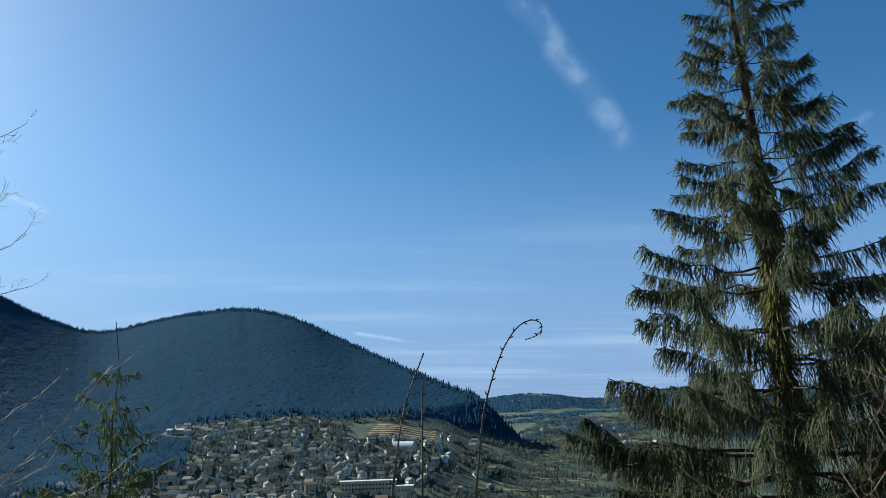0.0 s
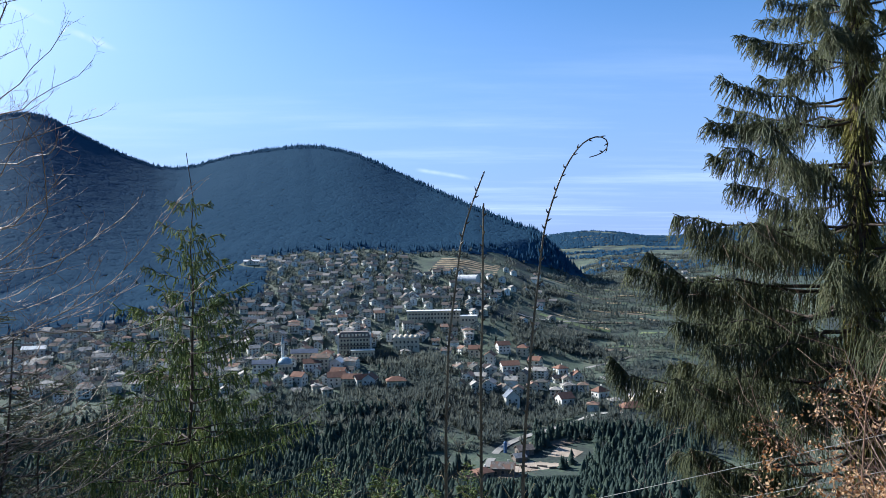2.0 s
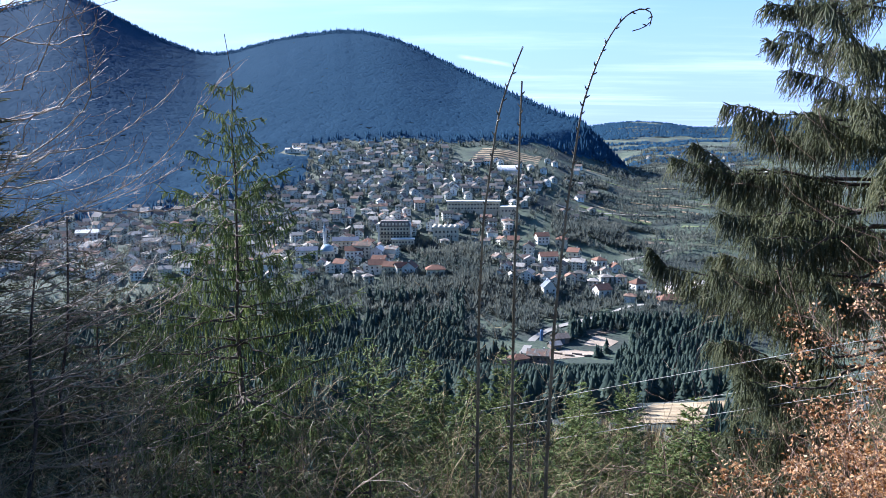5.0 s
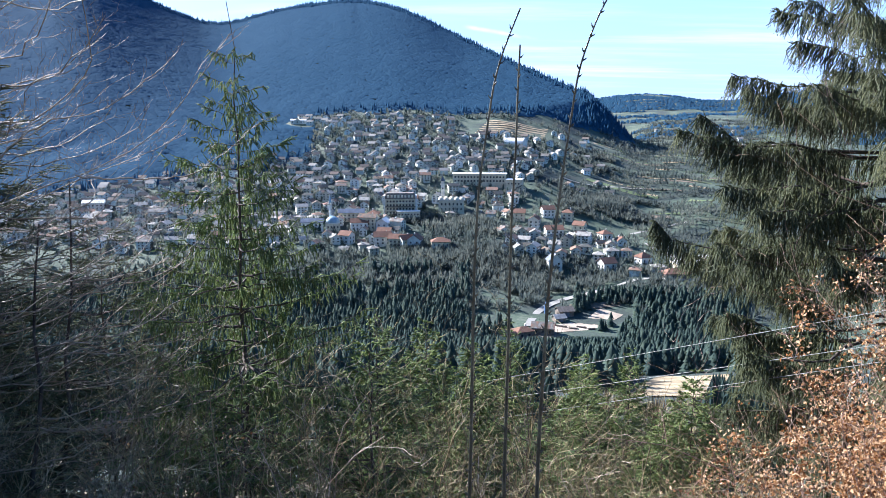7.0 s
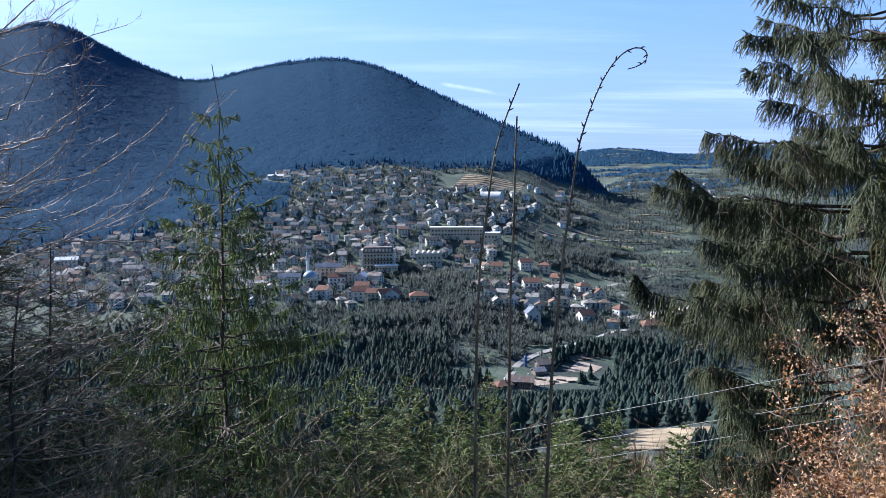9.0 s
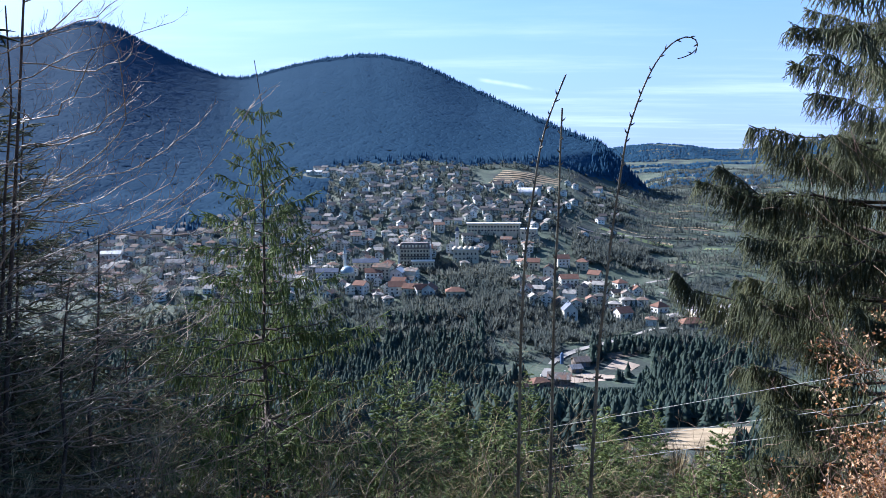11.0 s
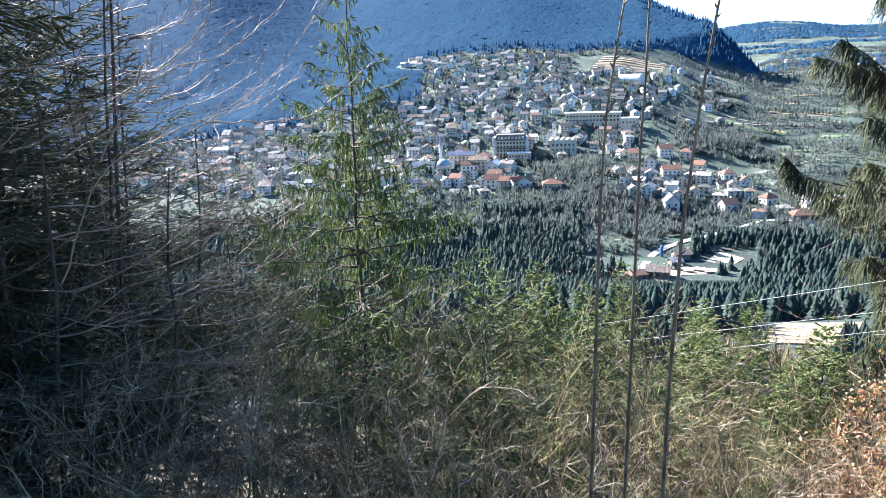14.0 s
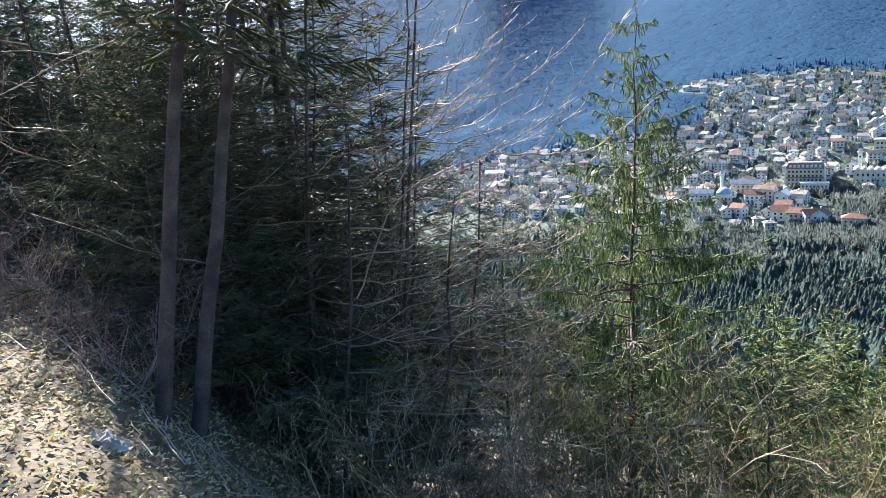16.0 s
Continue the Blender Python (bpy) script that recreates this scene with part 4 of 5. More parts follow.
for k in range(7):
    y = 846 + k * 9
    lay("terrace", [(22 + k * 3, y), (60, y - 2), (100 + k * 2, y)], 5.0, M_DRY, "narrow straw-coloured terrace on the hillside", 0.4)

# ---- foreground trees ----


def sweep(pts, rad, k):
    """One continuous tube along a line of places."""
    pts, rad = np.asarray(pts, float), np.asarray(rad, float)
    d = unit(np.gradient(pts, axis=0))
    ref = np.array([0.31, 0.95, 0.07])
    u = unit(np.cross(d, ref[None]))
    w = np.cross(d, u)
    n = len(pts)
    v = np.stack([pts + (math.cos(6.28319 * i / k) * u + math.sin(6.28319 * i / k) * w) * rad[:, None] for i in range(k)], 1).reshape(-1, 3)
    f = np.array([(j * k + i, j * k + (i + 1) % k, (j + 1) * k + (i + 1) % k, (j + 1) * k + i) for j in range(n - 1) for i in range(k)])
    return v, f


def spruce(name, at, H, R, whorls, per, hang, lean, gap, size, width, mat, label, seed, start=0.06, twig=0.5, dense=22, group="", most=9.0, trunk=0.012, power=0.8, up0=0.3, split=False, moss=0.0, body=0.012, single=False, top=0.985, kink=0.0, lift=0.5, jitter=0.6, sweep_low=0.0, low_full=0.0, bare=0.08):
    """A spruce: tapered trunk, whorls of drooping limbs with upturned tips, and needled shoots."""
    r = np.random.default_rng(seed)
    tree = thing(name, at, label, "tree", group)
    tr = trunk * H
    zs = np.linspace(-0.8, H, 16)
    line = np.stack([r.normal(size=16) * 0.004 * H * np.linspace(0, 1, 16), r.normal(size=16) * 0.004 * H * np.linspace(0, 1, 16), zs], 1)
    v, f = sweep(line, np.maximum(tr * (1 - np.clip(zs, 0, H) / H * 0.97), 0.004), 9)
    part("trunk", fast_mesh("trunk", v, f, M_BARK, True), tree)
    limbs, P, D, L = [], [], [], []
    for i in range(whorls):
        fr = start + (top - start) * (i + r.random() * jitter) / whorls
        h = fr * H
        for j in range((per if fr < 0.85 else 3) + int(r.integers(0, 2))):
            a = 6.283 * (j + r.random() * 0.7) / per + i * 0.9
            ln = min(R * (1 - fr) ** power, most) * r.uniform(0.62, 1.1) + 0.1
            rise = lean * (1 - fr) + lift * fr * fr + r.normal() * 0.07 - sweep_low * max(0.0, 0.42 - fr)
            up = up0 * (1 - fr * 0.6) * r.uniform(0.5, 1.4)
            m = 8
            s = np.linspace(0, 1, m + 1)
            pts = np.stack([np.cos(a) * ln * s, np.sin(a) * ln * s, h + ln * (rise * s + up * s ** 3)], 1)
            pts[1:] += r.normal(size=(m, 3)) * 0.018 * ln
            limbs.append((pts, np.maximum(0.011 * ln * (1 - s * 0.9), 0.003)))
            n = max(2, int((ln - 0.04) * dense))
            sp = r.random(n) ** 0.8 * (1 - bare) + bare
            pos = np.stack([np.interp(sp, s, pts[:, c]) for c in range(3)], 1)
            along = np.array([math.cos(a), math.sin(a), rise + up])
            side = np.array([-math.sin(a), math.cos(a), 0.0])
            sg = np.where(r.random(n) < 0.5, -1.0, 1.0)[:, None]
            flat = unit(along[None] * 0.7 + side[None] * sg * 0.9 + r.normal(size=(n, 3)) * 0.25)
            dn = np.array([0, 0, -1.0])[None] + r.normal(size=(n, 3)) * 0.13 + along[None] * 0.06
            # side shoots: they reach out a little before they hang
            reach = r.random(n)[:, None] * ln * (0.16 + 0.2 * low_full * (fr < 0.46)) * (1.05 - sp)[:, None]
            pos = pos + flat * reach
            hh = np.clip(hang * (1.15 - 0.45 * sp) * (1 - fr * 0.5), 0, 1)[:, None]
            P.append(pos)
            D.append(unit(flat * (1 - hh) + dn * hh))
            L.append(np.minimum(twig * (1 + low_full * (fr < 0.46)) * (1.1 - 0.55 * sp) * (1.15 - 0.8 * fr) * r.uniform(0.4, 1.15, n), ln * 0.75))
            k = max(2, int(ln * dense * 0.25))
            sp = r.random(k) * 0.75 + 0.25
            pos = np.stack([np.interp(sp, s, pts[:, c]) for c in range(3)], 1)
            P.append(pos)
            D.append(unit(along[None] + r.normal(size=(k, 3)) * 0.35))
            L.append(np.full(k, min(0.16, ln * 0.25)))
    if moss:
        n = int(moss)
        a, z = r.random(n) * 6.283, H * (0.10 + 0.55 * r.random(n) ** 1.2)
        rad = tr * (1 - z / H)
        p = np.stack([np.cos(a) * rad, np.sin(a) * rad, z], 1)
        d = unit(np.stack([np.cos(a) * 0.5, np.sin(a) * 0.5, -np.ones(n)], 1) + r.normal(size=(n, 3)) * 0.12)
        ln = 0.15 + 0.38 * r.random(n)
        v, f = needles(p, d, ln, 0.05, 0.06, 0.018, r)
        w, g = tubes(np.concatenate([p, p + d * ln[:, None], np.full((n, 1), 0.013), np.full((n, 1), 0.004)], 1), 3)
        tagged(part("moss", fast_mesh("moss", v, f, M_MOSS), tree, "olive moss and short shoots hanging on the trunk"), kind="stuff")
        tagged(part("moss_core", fast_mesh("moss_core", w, g, M_MOSS), tree), kind="stuff")
    P, D, L = np.concatenate(P), np.concatenate(D), np.concatenate(L)
    if split:
        for pts, rad in limbs:
            v, f = sweep(pts, rad, 5)
            part("limb", fast_mesh("limb", v, f, M_BARK, True), tree)
    else:
        segs = np.concatenate([np.concatenate([p[:-1], p[1:], q[:-1, None], q[1:, None]], 1) for p, q in limbs])
        v, f = tubes(segs, 4)
        tagged(part("limbwork", fast_mesh("limbwork", v, f, M_BARK), tree), kind="stuff")
    mid = P + D * (L * 0.5)[:, None] + np.array([[0, 0, 0.04]]) * L[:, None]
    end = P + D * L[:, None]
    mid = mid + r.normal(size=mid.shape) * kink * L[:, None]
    thick = body * r.uniform(0.7, 1.25, len(P))[:, None]
    if single:
        v, f = tubes(np.concatenate([P, end, thick, thick * 0.35], 1), 3)
    else:
        v, f = tubes(np.concatenate([np.concatenate([P, mid, thick * 0.7, thick], 1), np.concatenate([mid, end, thick, thick * 0.25], 1)]), 3)
    tagged(part("shootwork", fast_mesh("shootwork", v, f, mat, True), tree), kind="stuff")
    v, f = needles(P, D, L, gap, size, width, r)
    tagged(part("foliage", fast_mesh("foliage", v, f, mat), tree), kind="stuff")
    return tree


def at_ground(x, y, sink=0.0):
    return (x, y, height(x, y) - sink)


# the tall weeping spruce
spruce("tall_spruce", at_ground(8.2, 13.0), 19.6, 5.9, 32, 6, 1.2, -0.16, 0.050, 0.056, 0.016, M_NEEDLE,
       "tall dark green weeping spruce with hanging curtains of twigs", 21, start=0.09, twig=0.9, dense=72, low_full=0.22, bare=0.28, most=4.2, trunk=0.0155, power=1.0, up0=0.22, split=True, moss=2600, body=0.011, kink=0.10, lift=0.22, jitter=0.7, sweep_low=0.45)
# the young spruce in front of the town
spruce("young_spruce", at_ground(-2.3, 7.8), 6.5, 3.1, 46, 3, 1.3, -0.12, 0.010, 0.017, 0.0055, M_FRESH,
       "young green spruce with a thin bare leader", 22, start=0.03, twig=0.35, dense=52, most=1.65, trunk=0.006, power=1.3, split=True, body=0.0065, top=0.93, up0=0.2, jitter=1.0, lift=0.3, kink=0.08)


def arching_tree(name, at, H, boughs, way, label, seed, reach=2.2, drawn=()):
    """A leafless young tree whose boughs sweep out to one side and curve up into fine twigs."""
    r = np.random.default_rng(seed)
    tree = thing(name, at, label, "tree", "bare trees")
    z = np.linspace(-0.3, H, 9)
    line = np.stack([way[0] * 0.10 * z + r.normal(size=9) * 0.02, way[1] * 0.10 * z + r.normal(size=9) * 0.02, z], 1)
    v, f = sweep(line, np.linspace(0.030, 0.006, 9), 7)
    part("stem", fast_mesh("stem", v, f, M_BARK, True), tree)
    a0 = math.atan2(way[1], way[0])
    segs = []

    def twig(p, d, ln, rad, n, lift, forks):  # one twig and its side twigs
        for i in range(n):
            d = unit(d + r.normal(size=3) * 0.2 + np.array([0, 0, lift]))
            q = p + d * (ln / n)
            segs.append((*p, *q, rad, rad * 0.86))
            rad = max(rad * 0.86, 0.0011)
            p = q
            if forks and i:
                for _ in range(int(r.integers(0, 3))):
                    twig(p, unit(d + r.normal(size=3) * 0.5), ln * r.uniform(0.15, 0.42), 0.0012, 3, lift, False)

    def dress(pts, ln, thick):
        """One bough with its twigs."""
        s = np.linspace(0, 1, len(pts))
        v, f = sweep(pts, np.linspace(thick, 0.002, len(pts)), 5)
        part("bough", fast_mesh("bough", v, f, M_TWIG, True), tree)
        for i in range(int(ln * 12)):
            u = 0.12 + 0.88 * (i + r.random()) / int(ln * 12)
            p = np.array([np.interp(u, s, pts[:, c]) for c in range(3)])
            k = min(len(pts) - 2, int(u * (len(pts) - 1)))
            d = unit(pts[k + 1] - pts[k])
            side = unit(np.cross(d, np.array([r.normal() * 0.6, r.normal() * 0.6, 1.0]))) * (1 if i % 2 else -1)
            twig(p, unit(d * 0.9 + side * 0.65 + r.normal(size=3) * 0.2), (0.36 - 0.16 * u) * r.uniform(0.35, 1.3), 0.0017, 5, 0.13, True)

    for b in range(boughs):
        h = H * (0.12 + 0.86 * (b + r.random()) / boughs)
        a = a0 + r.normal() * 0.65
        ln = 1.3 * reach * r.uniform(0.45, 1.0) * (1.15 - 0.62 * h / H)
        s = np.linspace(0, 1, 10)
        rise, bow = r.uniform(-0.25, 0.18), r.uniform(0.15, 0.5)
        start = np.array([np.interp(h, z, line[:, c]) for c in range(3)])
        turn = r.normal() * 0.6
        pts = start + np.stack([np.cos(a + turn * s) * ln * s, np.sin(a + turn * s) * ln * s, ln * (rise * s + bow * s * s)], 1) + r.normal(size=(10, 3)) * 0.018
        pts[0] = start
        dress(pts, ln, 0.007)
    for way_points in drawn:
        q = np.array(way_points) - np.array(at)
        t = np.concatenate([[0], np.cumsum(np.linalg.norm(np.diff(q, axis=0), axis=1))])
        tt = np.linspace(0, t[-1], 24)
        pts = np.stack([np.interp(tt, t, q[:, c]) for c in range(3)], 1)
        for _ in range(3):
            pts[1:-1] = (pts[:-2] + 2 * pts[1:-1] + pts[2:]) / 4
        dress(pts + r.normal(size=pts.shape) * 0.006, t[-1], 0.007)
    v, f = tubes(segs, 3)
    tagged(part("twigwork", fast_mesh("twigwork", v, f, M_TWIG), tree), kind="stuff")
    return tree


def bare_bush(name, at, stems, H, spread, r, label, depth=3, skin=None, thick=0.010, leaves=0, category="bush", lean=(0, 0), twist=0.32, kids=4, group="", fine=0.0011, high=0.3, big=1.0, up=0.04, out=None):
    """A leafless shrub or tree: stems that fork again and again into fine twigs."""
    bush = thing(name, at, label, category, group)
    segs, ends, stalks = [], [], []

    def grow(p, d, ln, rad, level):
        n = 7 if level == 1 else 4
        line, rads = [p], [rad]
        for i in range(n):
            d = unit(d + r.normal(size=3) * twist * (0.5 if level == 1 else 0.8) + np.array([0, 0, up if level > 1 else 0.04]))
            q = p + d * (ln / n)
            r1 = max(rad * (0.84 if level == 1 else 0.8), fine)
            if level > 1:
                segs.append((*p, *q, rad, r1))
            if level < depth and i > (1 if level == 1 else 0):
                for _ in range(int(r.integers(1, kids))):
                    side = unit(d * 0.8 + r.normal(size=3) * 0.6)
                    if out and level == 1:
                        side = unit(np.array([out[0], out[1], 0.1]) + r.normal(size=3) * 0.7)
                    grow(q, side, ln * r.uniform(0.24, 0.44), max(rad * 0.45, fine), level + 1)
            if level >= 2:
                ends.append(q)
            p, rad = q, r1
            line.append(p)
            rads.append(rad)
        if level == 1:
            stalks.append((line, rads))

    for _ in range(stems):
        a = r.random() * 6.283
        d = unit(np.array([math.cos(a) * spread + lean[0], math.sin(a) * spread + lean[1], 1.0]))
        p = np.array([math.cos(a), math.sin(a), 0.0]) * 0.3 * spread * r.random()
        p[2] = -0.2
        grow(p, d, H * r.uniform(0.55, 1.0), thick * r.uniform(0.6, 1.1), 1)
    for line, rads in stalks:
        v, f = sweep(line, rads, 6)
        part("stem", fast_mesh("stem", v, f, skin or M_TWIG, True), bush)
    v, f = tubes(segs, 3)
    tagged(part("twigwork", fast_mesh("twigwork", v, f, skin or M_TWIG), bush), kind="stuff")
    if leaves and ends:
        e = np.array(ends)
        e = e[e[:, 2] > high * H]
        e = e[r.permutation(len(e))[:max(8, len(e) // 9)]]
        e = e[r.integers(0, len(e), leaves)] + r.normal(size=(leaves, 3)) * 0.045
        w = unit(r.normal(size=(leaves, 3)) + np.array([0, 0, -0.6]))
        s = unit(np.cross(w, r.normal(size=(leaves, 3))))
        nn = np.cross(w, s)
        ln = (0.028 + 0.026 * r.random((leaves, 1))) * big
        v = np.stack([e, e + w * ln * 0.5 + s * ln * 0.36 + nn * ln * 0.2, e + w * ln, e + w * ln * 0.5 - s * ln * 0.36 + nn * ln * 0.2], 1).reshape(-1, 3)
        b = np.arange(leaves)[:, None] * 4
        f = np.concatenate([b + np.array([[0, 1, 2]]), b + np.array([[0, 2, 3]])])
        tagged(part("foliage", fast_mesh("foliage", v, f, M_BROWN), bush, "dry copper-brown leaves"), kind="stuff")
    return bush


rb = np.random.default_rng(31)
# copper-leaved young beeches
for x, y, H, n in ((3.2, 5.0, 1.9, 2800), (3.75, 5.7, 2.5, 2600), (3.3, 4.5, 1.8, 2600), (4.0, 5.2, 2.9, 2800), (2.5, 4.3, 1.0, 1200), (4.7, 6.2, 3.2, 2200), (2.95, 4.7, 1.35, 2000), (4.4, 5.5, 3.6, 2800),
                   (1.95, 4.3, 0.9, 1000), (2.15, 5.0, 1.1, 1200), (2.4, 5.7, 1.4, 1300), (2.9, 6.4, 1.6, 1200)):
    bare_bush("beech_bush", at_ground(x, y, 0.1), 7, H, 0.24, rb, "young beech bush still holding dry copper-brown leaves", leaves=int(n * 1.25), group="beech bushes", skin=M_BEECH, high=0.3, thick=0.015, fine=0.0019, big=0.82, twist=0.33, lean=(0.08, 0))
for x, y, H in ((-2.55, 5.0, 1.5), (-2.2, 5.3, 1.7), (-2.9, 4.7, 1.3)):
    bare_bush("beech_bush", at_ground(x, y, 0.1), 6, H, 0.26, rb, "thin young beech with a few dry copper leaves", leaves=500, group="beech bushes", skin=M_BEECH, high=0.35, thick=0.011, fine=0.0015, big=0.7)
# tall thin saplings that stand out of the beeches
for x, y, H in ((3.85, 5.6, 3.9), (4.2, 5.9, 4.4), (3.4, 6.4, 3.4), (4.6, 6.2, 5.0), (3.6, 5.2, 3.3), (4.4, 5.8, 4.6)):
    bare_bush("bare_sapling", at_ground(x, y, 0.1), 3, H, 0.22, rb, "thin leafless sapling with pale upright twigs", group="bare saplings", skin=M_BEECH, category="tree", thick=0.013, twist=0.45, up=0.1)
# bare shrubs below the camera
for x, y, H in ((-0.6, 5.6, 2.6), (-0.1, 4.8, 2.0), (0.5, 5.2, 2.2), (0.9, 4.4, 1.5), (-1.2, 5.0, 2.4), (-0.5, 8.2, 3.5), (0.0, 7.2, 3.0), (1.3, 5.6, 2.0), (-1.8, 4.8, 2.3), (-2.6, 5.4, 2.7),
                (-0.9, 3.6, 1.3), (-1.7, 3.7, 1.5), (0.2, 3.7, 1.2), (1.6, 4.4, 1.3), (-2.4, 4.2, 1.8), (-3.0, 4.8, 2.2), (-2.5, 3.3, 1.2), (-3.2, 3.9, 1.7), (-1.5, 6.0, 2.6), (-3.3, 5.6, 2.8), (-2.9, 6.4, 3.0), (-0.2, 9.6, 3.4), (0.3, 4.3, 1.5), (1.1, 5.0, 1.8), (1.9, 4.7, 1.4), (2.2, 5.8, 1.7), (1.7, 6.6, 2.1), (2.9, 6.8, 2.2), (1.2, 10.5, 2.6), (2.4, 11.0, 2.4), (3.6, 9.5, 2.4), (0.6, 4.6, 1.6), (1.0, 8.0, 2.6), (2.2, 8.4, 2.4), (-1.2, 7.0, 2.8)):
    bare_bush("bare_shrub", at_ground(x, y, 0.1), 7, H, 0.4, rb, "leafless shrub of mossy tangled twigs", group="bare shrubs", skin=M_MOSSY, thick=0.013, fine=0.0013)
for x, y, H in ((0.9, 3.7, 1.5), (1.3, 4.1, 1.5), (0.5, 3.6, 1.4), (1.6, 4.8, 1.6), (-0.3, 4.1, 1.8), (-0.9, 4.5, 2.1), (0.1, 5.6, 2.6)):
    bare_bush("bare_shrub", at_ground(x, y, 0.1), 3, H, 0.3, rb, "leafless shrub with pale crooked stems", group="bare shrubs", thick=0.014, twist=0.5, fine=0.0015, kids=3)
# the dark thicket towards the sun: arching bare trees
for x, y, H, n, wx, wy, far, sd in ((-4.3, 6.0, 6.9, 18, 1.0, 0.1, 2.3, 101), (-4.9, 5.4, 6.8, 17, 1.0, -0.2, 2.2, 102), (-3.9, 6.6, 4.2, 12, 1.0, 0.3, 2.0, 103), (-5.3, 4.9, 5.6, 12, 0.9, -0.3, 2.0, 104),
                                    (-4.9, 7.0, 5.6, 13, 1.0, 0.0, 2.6, 105), (-5.6, 6.2, 6.2, 13, 1.0, 0.0, 2.4, 106), (-4.5, 6.3, 6.0, 16, 1.0, -0.2, 2.7, 107), (-3.6, 5.6, 3.4, 11, 0.9, 0.5, 1.6, 108),
                                    (-6.3, 4.6, 5.2, 11, 0.2, -1.0, 1.9, 109), (-7.4, 4.9, 4.6, 11, 0.1, -1.0, 1.8, 110), (-4.2, 5.0, 3.6, 12, 1.0, 0.1, 1.7, 111)):
    arching_tree("bare_tree", at_ground(x, y, 0.1), H, n, (wx, wy), "leafless young tree with arching pale twigs", sd, far)
# one long bough that reaches in front of the young spruce
arching_tree("bare_tree", at_ground(-3.62, 4.5, 0.1), 1.5, 4, (1.0, 0.3), "leafless young tree with one long upswept bough", 113, 0.8,
             (((-3.55, 4.6, -1.5), (-3.25, 4.79, -0.66), (-2.92, 5.01, -0.53), (-2.65, 5.15, -0.42), (-2.38, 5.28, -0.3), (-2.15, 5.38, -0.15), (-1.95, 5.45, 0.12), (-1.8, 5.5, 0.35), (-1.64, 5.55, 0.59)),
              ((-2.65, 5.15, -0.42), (-2.27, 5.33, -0.46), (-1.92, 5.46, -0.43), (-1.7, 5.53, -0.27), (-1.48, 5.59, -0.07)),
              ((-3.25, 4.79, -0.66), (-3.02, 4.95, -0.22), (-2.75, 5.1, -0.01), (-2.49, 5.23, 0.01), (-2.25, 5.34, 0.18), (-2.02, 5.43, 0.41))))
thicket = []
for x, y, H, R, sd in ((-6.0, 6.6, 10, 2.2, 41), (-7.2, 7.4, 10, 2.3, 42), (-5.5, 6.2, 8.5, 1.9, 44), (-4.8, 6.9, 5.6, 1.9, 46),
                       (-3.8, 7.7, 4.3, 1.8, 47), (-5.9, 5.2, 5.0, 1.8, 49), (-8.8, 5.9, 3.3, 1.8, 64)):
    thicket.append(spruce("thicket_spruce", at_ground(x, y), H, R, 19, 5, 0.4, -0.12, 0.038, 0.038, 0.011, M_THICK, "dark spruce in a dense thicket", sd, twig=0.5, dense=26, group="thicket spruces", most=1.9, trunk=0.008, power=0.6, body=0.0075, single=True))
# low copies around (-5.5, 4.4) are added to shade part of the bank
for x, y, k, size in ((-6.9, 6.4, 0, 0.9), (-4.7, 5.4, 5, 0.88), (-9.8, 4.6, 6, 1.05), (-7.6, 5.6, 6, 0.9), (-10.6, 6.6, 6, 1.2), 
                      (-5.3, 7.4, 3, 1.1), (-6.6, 5.7, 3, 1.0), (-7.8, 6.6, 3, 0.95), (-5.2, 4.7, 4, 0.85), (-5.5, 4.35, 4, 0.75), (-6.3, 4.95, 4, 0.8), (-4.75, 3.75, 4, 0.5),
                      (-9.4, 3.6, 4, 0.6), (-8.5, 6.9, 3, 0.6), (-7.9, 7.6, 3, 0.85), (-7.4, 8.2, 1, 0.78), (-6.9, 9.0, 1, 0.85),
                      (-13.9, 5.4, 3, 0.95), (-13.6, 6.4, 3, 1.0), (-13.0, 7.5, 3, 1.05), (-12.4, 8.4, 3, 1.1), (-11.7, 9.4, 2, 0.85), (-10.6, 9.8, 2, 0.9), (-14.6, 4.2, 3, 0.95), (-15.5, 6.8, 3, 1.15), (-14.4, 8.6, 3, 1.2), (-9.6, 10.4, 2, 1.0),
                      (-17.5, 7.4, 0, 0.72), (-16.9, 8.7, 1, 0.75), (-16.2, 10.0, 0, 0.8), (-15.3, 11.3, 1, 0.85), (-18.0, 6.0, 1, 0.7), (-18.4, 4.7, 0, 0.72), (-14.3, 12.4, 0, 0.9), (-13.0, 13.6, 1, 0.95)):
    copy_thing(thicket[k], Matrix.Translation(at_ground(x, y)) @ Matrix.Rotation(x * 7.3 + y, 4, "Z") @ Matrix.Scale(size, 4))
for x, y, H in ((-6.2, 3.4, 1.2), (-7.0, 4.2, 1.5), (-5.6, 3.9, 1.3), (-7.8, 3.6, 1.6)):
    bare_bush("bare_shrub", at_ground(x, y, 0.1), 6, H, 0.5, rb, "low leafless shrub at the edge of the bank", group="bare shrubs")
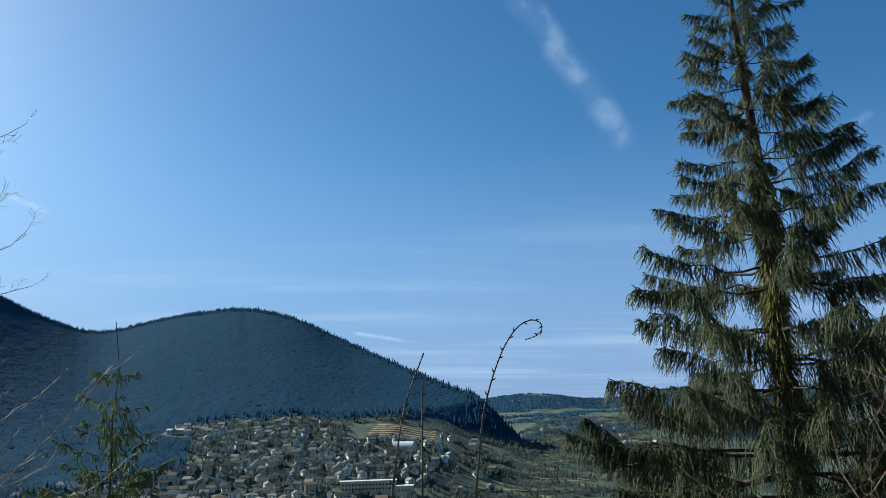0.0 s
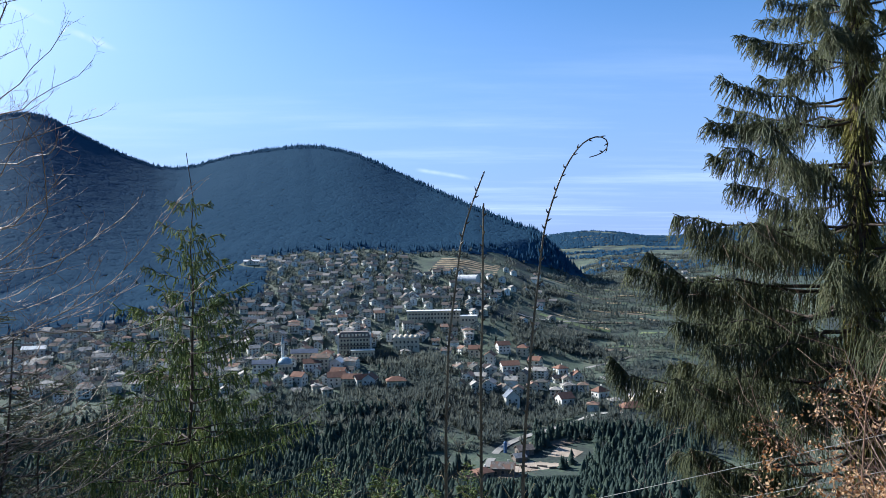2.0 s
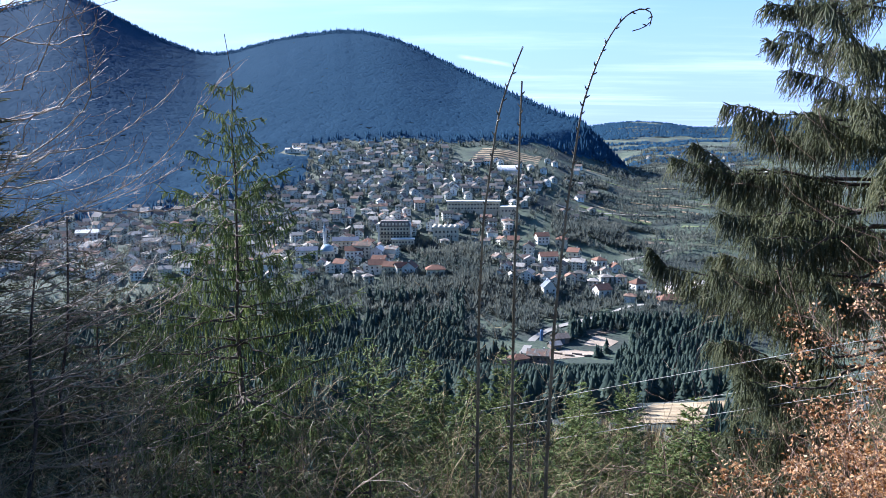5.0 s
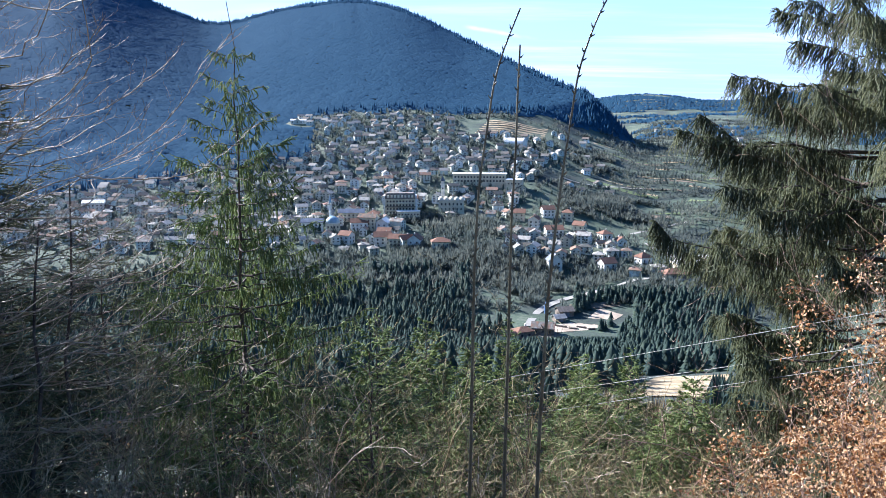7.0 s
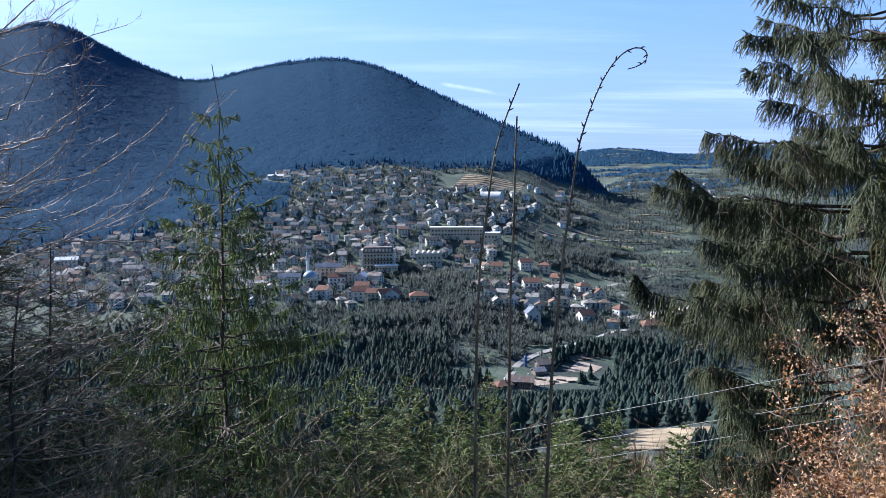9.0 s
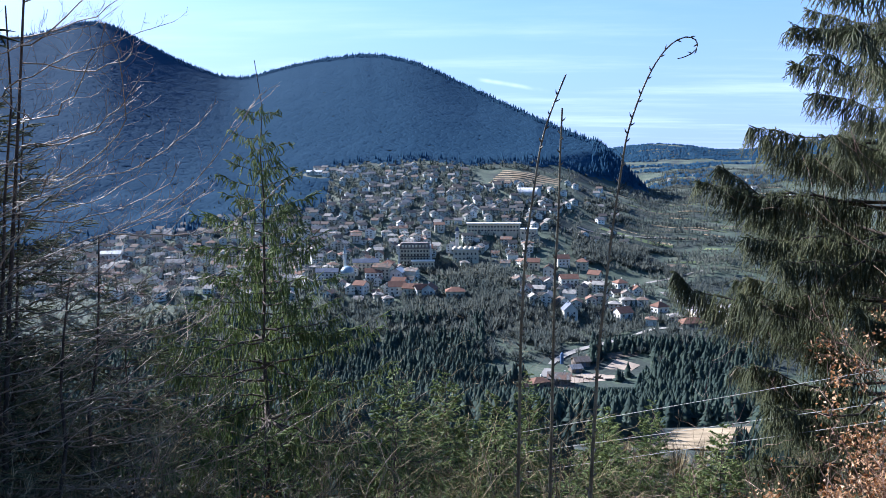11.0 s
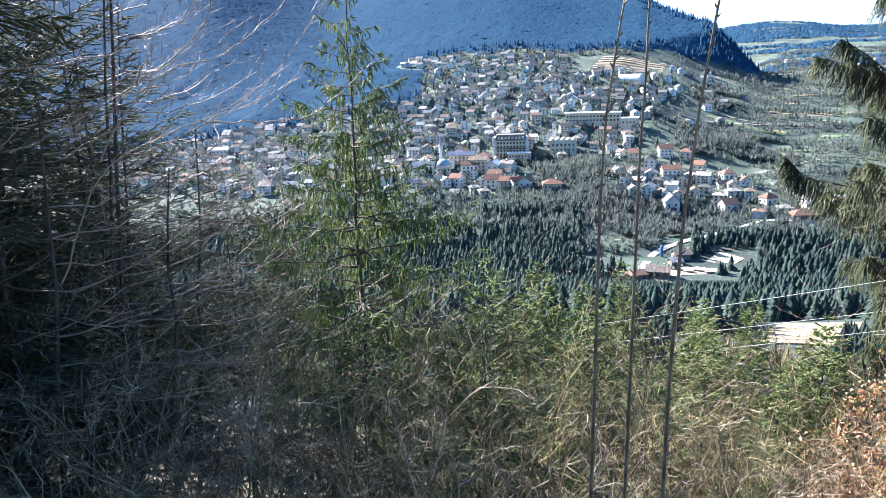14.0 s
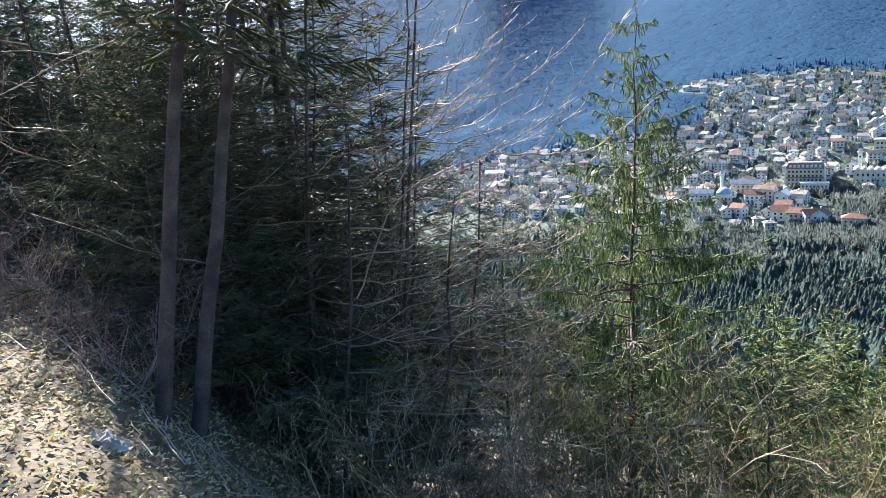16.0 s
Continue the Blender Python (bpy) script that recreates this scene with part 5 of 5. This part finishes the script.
# two older trunks with their crowns overhead
for x, y, sd in ((-4.02, 3.06, 61), (-4.0, 3.3, 62)):
    old = spruce("old_spruce", at_ground(x, y), 7.6, 1.7, 12, 5, 0.4, -0.15, 0.022, 0.04, 0.011, M_THICK, "leaning spruce with a bare brown lower trunk", sd, start=0.34, twig=0.45, dense=22, group="old spruces", most=1.0, trunk=0.0072)
    old.rotation_euler = (-0.17 - 0.05 * (sd - 61), 0.04, 0)
# last three shrubs are added to keep sun off the bank's right side
for x, y, H in ((-5.3, 2.95, 0.7), (-5.9, 3.2, 1.0), (-6.5, 3.0, 1.3), (-6.2, 3.7, 1.3), (-7.2, 3.4, 1.7), (-4.55, 3.3, 1.0), (-4.35, 2.95, 0.9), (-4.95, 3.65, 1.3)):
    bare_bush("bare_shrub", at_ground(x, y, 0.1), 8, H, 0.4, rb, "reddish leafless shrub at the edge of the bank", group="bare shrubs", skin=M_BEECH, thick=0.011, fine=0.0012)
# young spruces further down the slope
slope = []
for x, y, H, R, sd in ((6.5, 26, 5.7, 1.7, 51), (1.75, 22, 6.0, 1.7, 52), (0.4, 13, 4.2, 1.4, 55)):
    slope.append(spruce("slope_spruce", at_ground(x, y), H, R, 24, 6, 0.5, -0.08, 0.042, 0.055, 0.019, M_FRESH, "young green spruce on the slope below", sd, twig=0.42, dense=34, group="slope spruces", most=2.0, trunk=0.009, power=0.9, body=0.018, single=True))
for x, y, k, size in ((4.2, 24, 1, 0.85), (-1.2, 11.0, 2, 1.0), (3.2, 17.5, 2, 1.05), (-0.6, 16, 2, 1.2), (5.4, 27.5, 1, 0.85), (2.6, 13.5, 2, 0.8), (3.3, 9.6, 2, 0.72), (2.5, 8.2, 2, 0.55)):
    copy_thing(slope[k], Matrix.Translation(at_ground(x, y)) @ Matrix.Rotation(x * 5.1 + y, 4, "Z") @ Matrix.Scale(size, 4))

for x, y, H, sd in ((-0.8, 6.9, 3.0, 82), (-1.9, 6.3, 2.4, 83), (0.7, 6.4, 2.2, 87), (-6.2, 4.7, 2.4, 88), (-5.6, 4.6, 2.6, 89)):
    spruce("spruce_sapling", at_ground(x, y), H, 1.3, 13, 5, 0.55, -0.08, 0.018, 0.027, 0.008, M_FRESH, "small green spruce sapling among bare shrubs", sd, twig=0.32, dense=34, group="spruce saplings", most=1.0, trunk=0.008, power=0.9, body=0.007)

# ---- the bank beside the camera ----
lr = np.random.default_rng(71)


def litter(name, n, az0, az1, r0, r1, size, label):
    x, y, a, d = on_ground(n, az0, az1, r0, r1, lr)
    edge = np.abs((a - (az0 + az1) / 2) / ((az1 - az0) / 2))
    ok = lr.random(n) > np.maximum(ease(0.55, 1.0, edge), ease(0.6, 1.0, d / r1))
    x, y, n = x[ok], y[ok], int(ok.sum())
    c = np.stack([x, y, land(x, y) + 0.012 + 0.03 * lr.random(n)], 1)
    w = unit(lr.normal(size=(n, 3)) * np.array([1, 1, 0.35]))
    s = unit(np.cross(w, np.array([[0, 0, 1.0]]) + lr.normal(size=(n, 3)) * 0.4))
    nn = np.cross(w, s)
    ln = size * (0.6 + 0.8 * lr.random((n, 1)))
    v = np.stack([c - w * ln * 0.5, c + s * ln * 0.3 + nn * ln * 0.18, c + w * ln * 0.5, c - s * ln * 0.3 + nn * ln * 0.18], 1).reshape(-1, 3)
    b = np.arange(n)[:, None] * 4
    f = np.concatenate([b + np.array([[0, 1, 2]]), b + np.array([[0, 2, 3]])])
    return tagged(new(name, fast_mesh(name, v, f, M_LITTER)), label, "leaf litter", kind="stuff")


litter("bank_litter", 46000, -112, -24, 0.9, 9.0, 0.036, "pale fallen leaves lying on the sunny bank")
litter("slope_litter", 14000, -140, 110, 0.4, 13.0, 0.05, "dull fallen leaves on the shaded slope")
for i in range(60):
    x, y = lr.uniform(-5.6, -2.9), lr.uniform(2.3, 3.5)
    a, ln = lr.normal() * 0.5 + 2.6, lr.uniform(0.3, 0.9)
    s = np.linspace(0, 1, 6)[:, None]
    p = np.array([[x, y, 0]]) + s * np.array([[math.cos(a), math.sin(a), 0]]) * ln + lr.normal(size=(6, 3)) * 0.015
    p[:, 2] = land(p[:, 0], p[:, 1]) + 0.02 + 0.10 * lr.random() + s[:, 0] * lr.uniform(-0.02, 0.06)
    v, f = sweep(p, np.linspace(0.0045, 0.002, 6), 5)
    tagged(new("fallen_branch", fast_mesh("fallen_branch", v, f, M_TWIG, True)), "thin dry fallen branch on the bank", "branch", "fallen branches")
# a crumpled cloth
v, f = [], []
for i in range(15):
    for k in range(11):
        x, y = i / 14 - 0.5, k / 10 - 0.5
        edge = max(0.0, 1 - (2 * x) ** 2) * max(0.0, 1 - (2 * y) ** 2)
        v.append((x * 0.30 + lr.normal() * 0.012, y * 0.16 + lr.normal() * 0.012, 0.08 * edge * (0.6 + 0.6 * abs(math.sin(9 * x + 5 * y))) + lr.random() * 0.02))
for i in range(14):
    for k in range(10):
        f.append((i * 11 + k, (i + 1) * 11 + k, (i + 1) * 11 + k + 1, i * 11 + k + 1))
cx, cy = -3.38, 2.22
ob = tagged(new("crumpled_cloth", poly_mesh("crumpled_cloth", v, f, M_CLOTH)), "crumpled dirty white cloth lying on the bank", "cloth")
ob.location = (cx, cy, height(cx, cy) - 0.03)

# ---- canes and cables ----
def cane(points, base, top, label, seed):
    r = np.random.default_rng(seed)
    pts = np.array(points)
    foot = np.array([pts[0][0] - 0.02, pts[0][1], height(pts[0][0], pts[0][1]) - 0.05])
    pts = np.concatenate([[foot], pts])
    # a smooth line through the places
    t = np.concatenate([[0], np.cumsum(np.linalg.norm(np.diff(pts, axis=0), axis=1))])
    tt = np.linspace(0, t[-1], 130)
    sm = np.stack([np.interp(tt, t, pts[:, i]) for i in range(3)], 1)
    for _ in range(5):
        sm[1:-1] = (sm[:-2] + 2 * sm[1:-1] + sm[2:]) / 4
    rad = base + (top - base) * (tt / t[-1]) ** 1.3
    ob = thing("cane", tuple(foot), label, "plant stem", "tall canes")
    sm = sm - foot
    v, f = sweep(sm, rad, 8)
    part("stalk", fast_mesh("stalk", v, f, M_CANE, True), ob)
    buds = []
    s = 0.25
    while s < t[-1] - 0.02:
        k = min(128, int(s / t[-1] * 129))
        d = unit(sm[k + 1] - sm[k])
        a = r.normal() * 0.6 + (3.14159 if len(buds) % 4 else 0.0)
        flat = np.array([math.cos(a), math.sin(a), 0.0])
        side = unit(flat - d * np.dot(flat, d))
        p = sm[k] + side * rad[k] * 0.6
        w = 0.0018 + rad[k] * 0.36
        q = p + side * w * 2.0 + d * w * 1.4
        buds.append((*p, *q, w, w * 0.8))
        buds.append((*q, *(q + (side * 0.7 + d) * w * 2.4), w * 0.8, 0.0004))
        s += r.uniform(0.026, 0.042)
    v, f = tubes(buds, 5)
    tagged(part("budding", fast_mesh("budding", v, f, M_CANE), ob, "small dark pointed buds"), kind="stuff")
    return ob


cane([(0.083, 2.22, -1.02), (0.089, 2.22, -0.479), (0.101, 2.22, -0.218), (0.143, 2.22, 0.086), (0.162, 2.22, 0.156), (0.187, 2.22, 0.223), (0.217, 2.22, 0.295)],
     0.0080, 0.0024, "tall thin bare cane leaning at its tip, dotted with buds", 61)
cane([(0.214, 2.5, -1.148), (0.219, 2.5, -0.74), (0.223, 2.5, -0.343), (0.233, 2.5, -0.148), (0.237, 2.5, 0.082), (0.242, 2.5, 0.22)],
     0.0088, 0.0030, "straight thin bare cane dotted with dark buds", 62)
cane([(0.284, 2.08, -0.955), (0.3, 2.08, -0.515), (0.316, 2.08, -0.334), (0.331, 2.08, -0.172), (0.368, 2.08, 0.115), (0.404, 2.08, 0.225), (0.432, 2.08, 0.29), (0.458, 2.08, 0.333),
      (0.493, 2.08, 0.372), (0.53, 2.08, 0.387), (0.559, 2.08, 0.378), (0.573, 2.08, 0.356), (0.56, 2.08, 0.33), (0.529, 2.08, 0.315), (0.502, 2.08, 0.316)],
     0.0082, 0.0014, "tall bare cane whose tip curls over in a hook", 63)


def cable(a, b, sag, label):
    s = np.linspace(0, 1, 40)[:, None]
    p = np.array(a)[None] * (1 - s) + np.array(b)[None] * s
    p[:, 2] -= (4 * sag * s * (1 - s))[:, 0]
    v, f = sweep(p, np.full(40, 0.0048), 6)
    return tagged(new("power_cable", fast_mesh("power_cable", v, f, M_WIRE, True)), label, "cable", "power cables")


cable((7.22, 8.48, -1.82), (-15.71, 34.5, -15.7), 0.12, "thin pale overhead power cable")
cable((7.29, 8.48, -2.3), (-15.73, 34.5, -16.1), 0.12, "thin pale overhead power cable")
cable((7.32, 8.48, -2.5), (-15.82, 34.5, -17.23), 0.12, "thin pale overhead power cable")
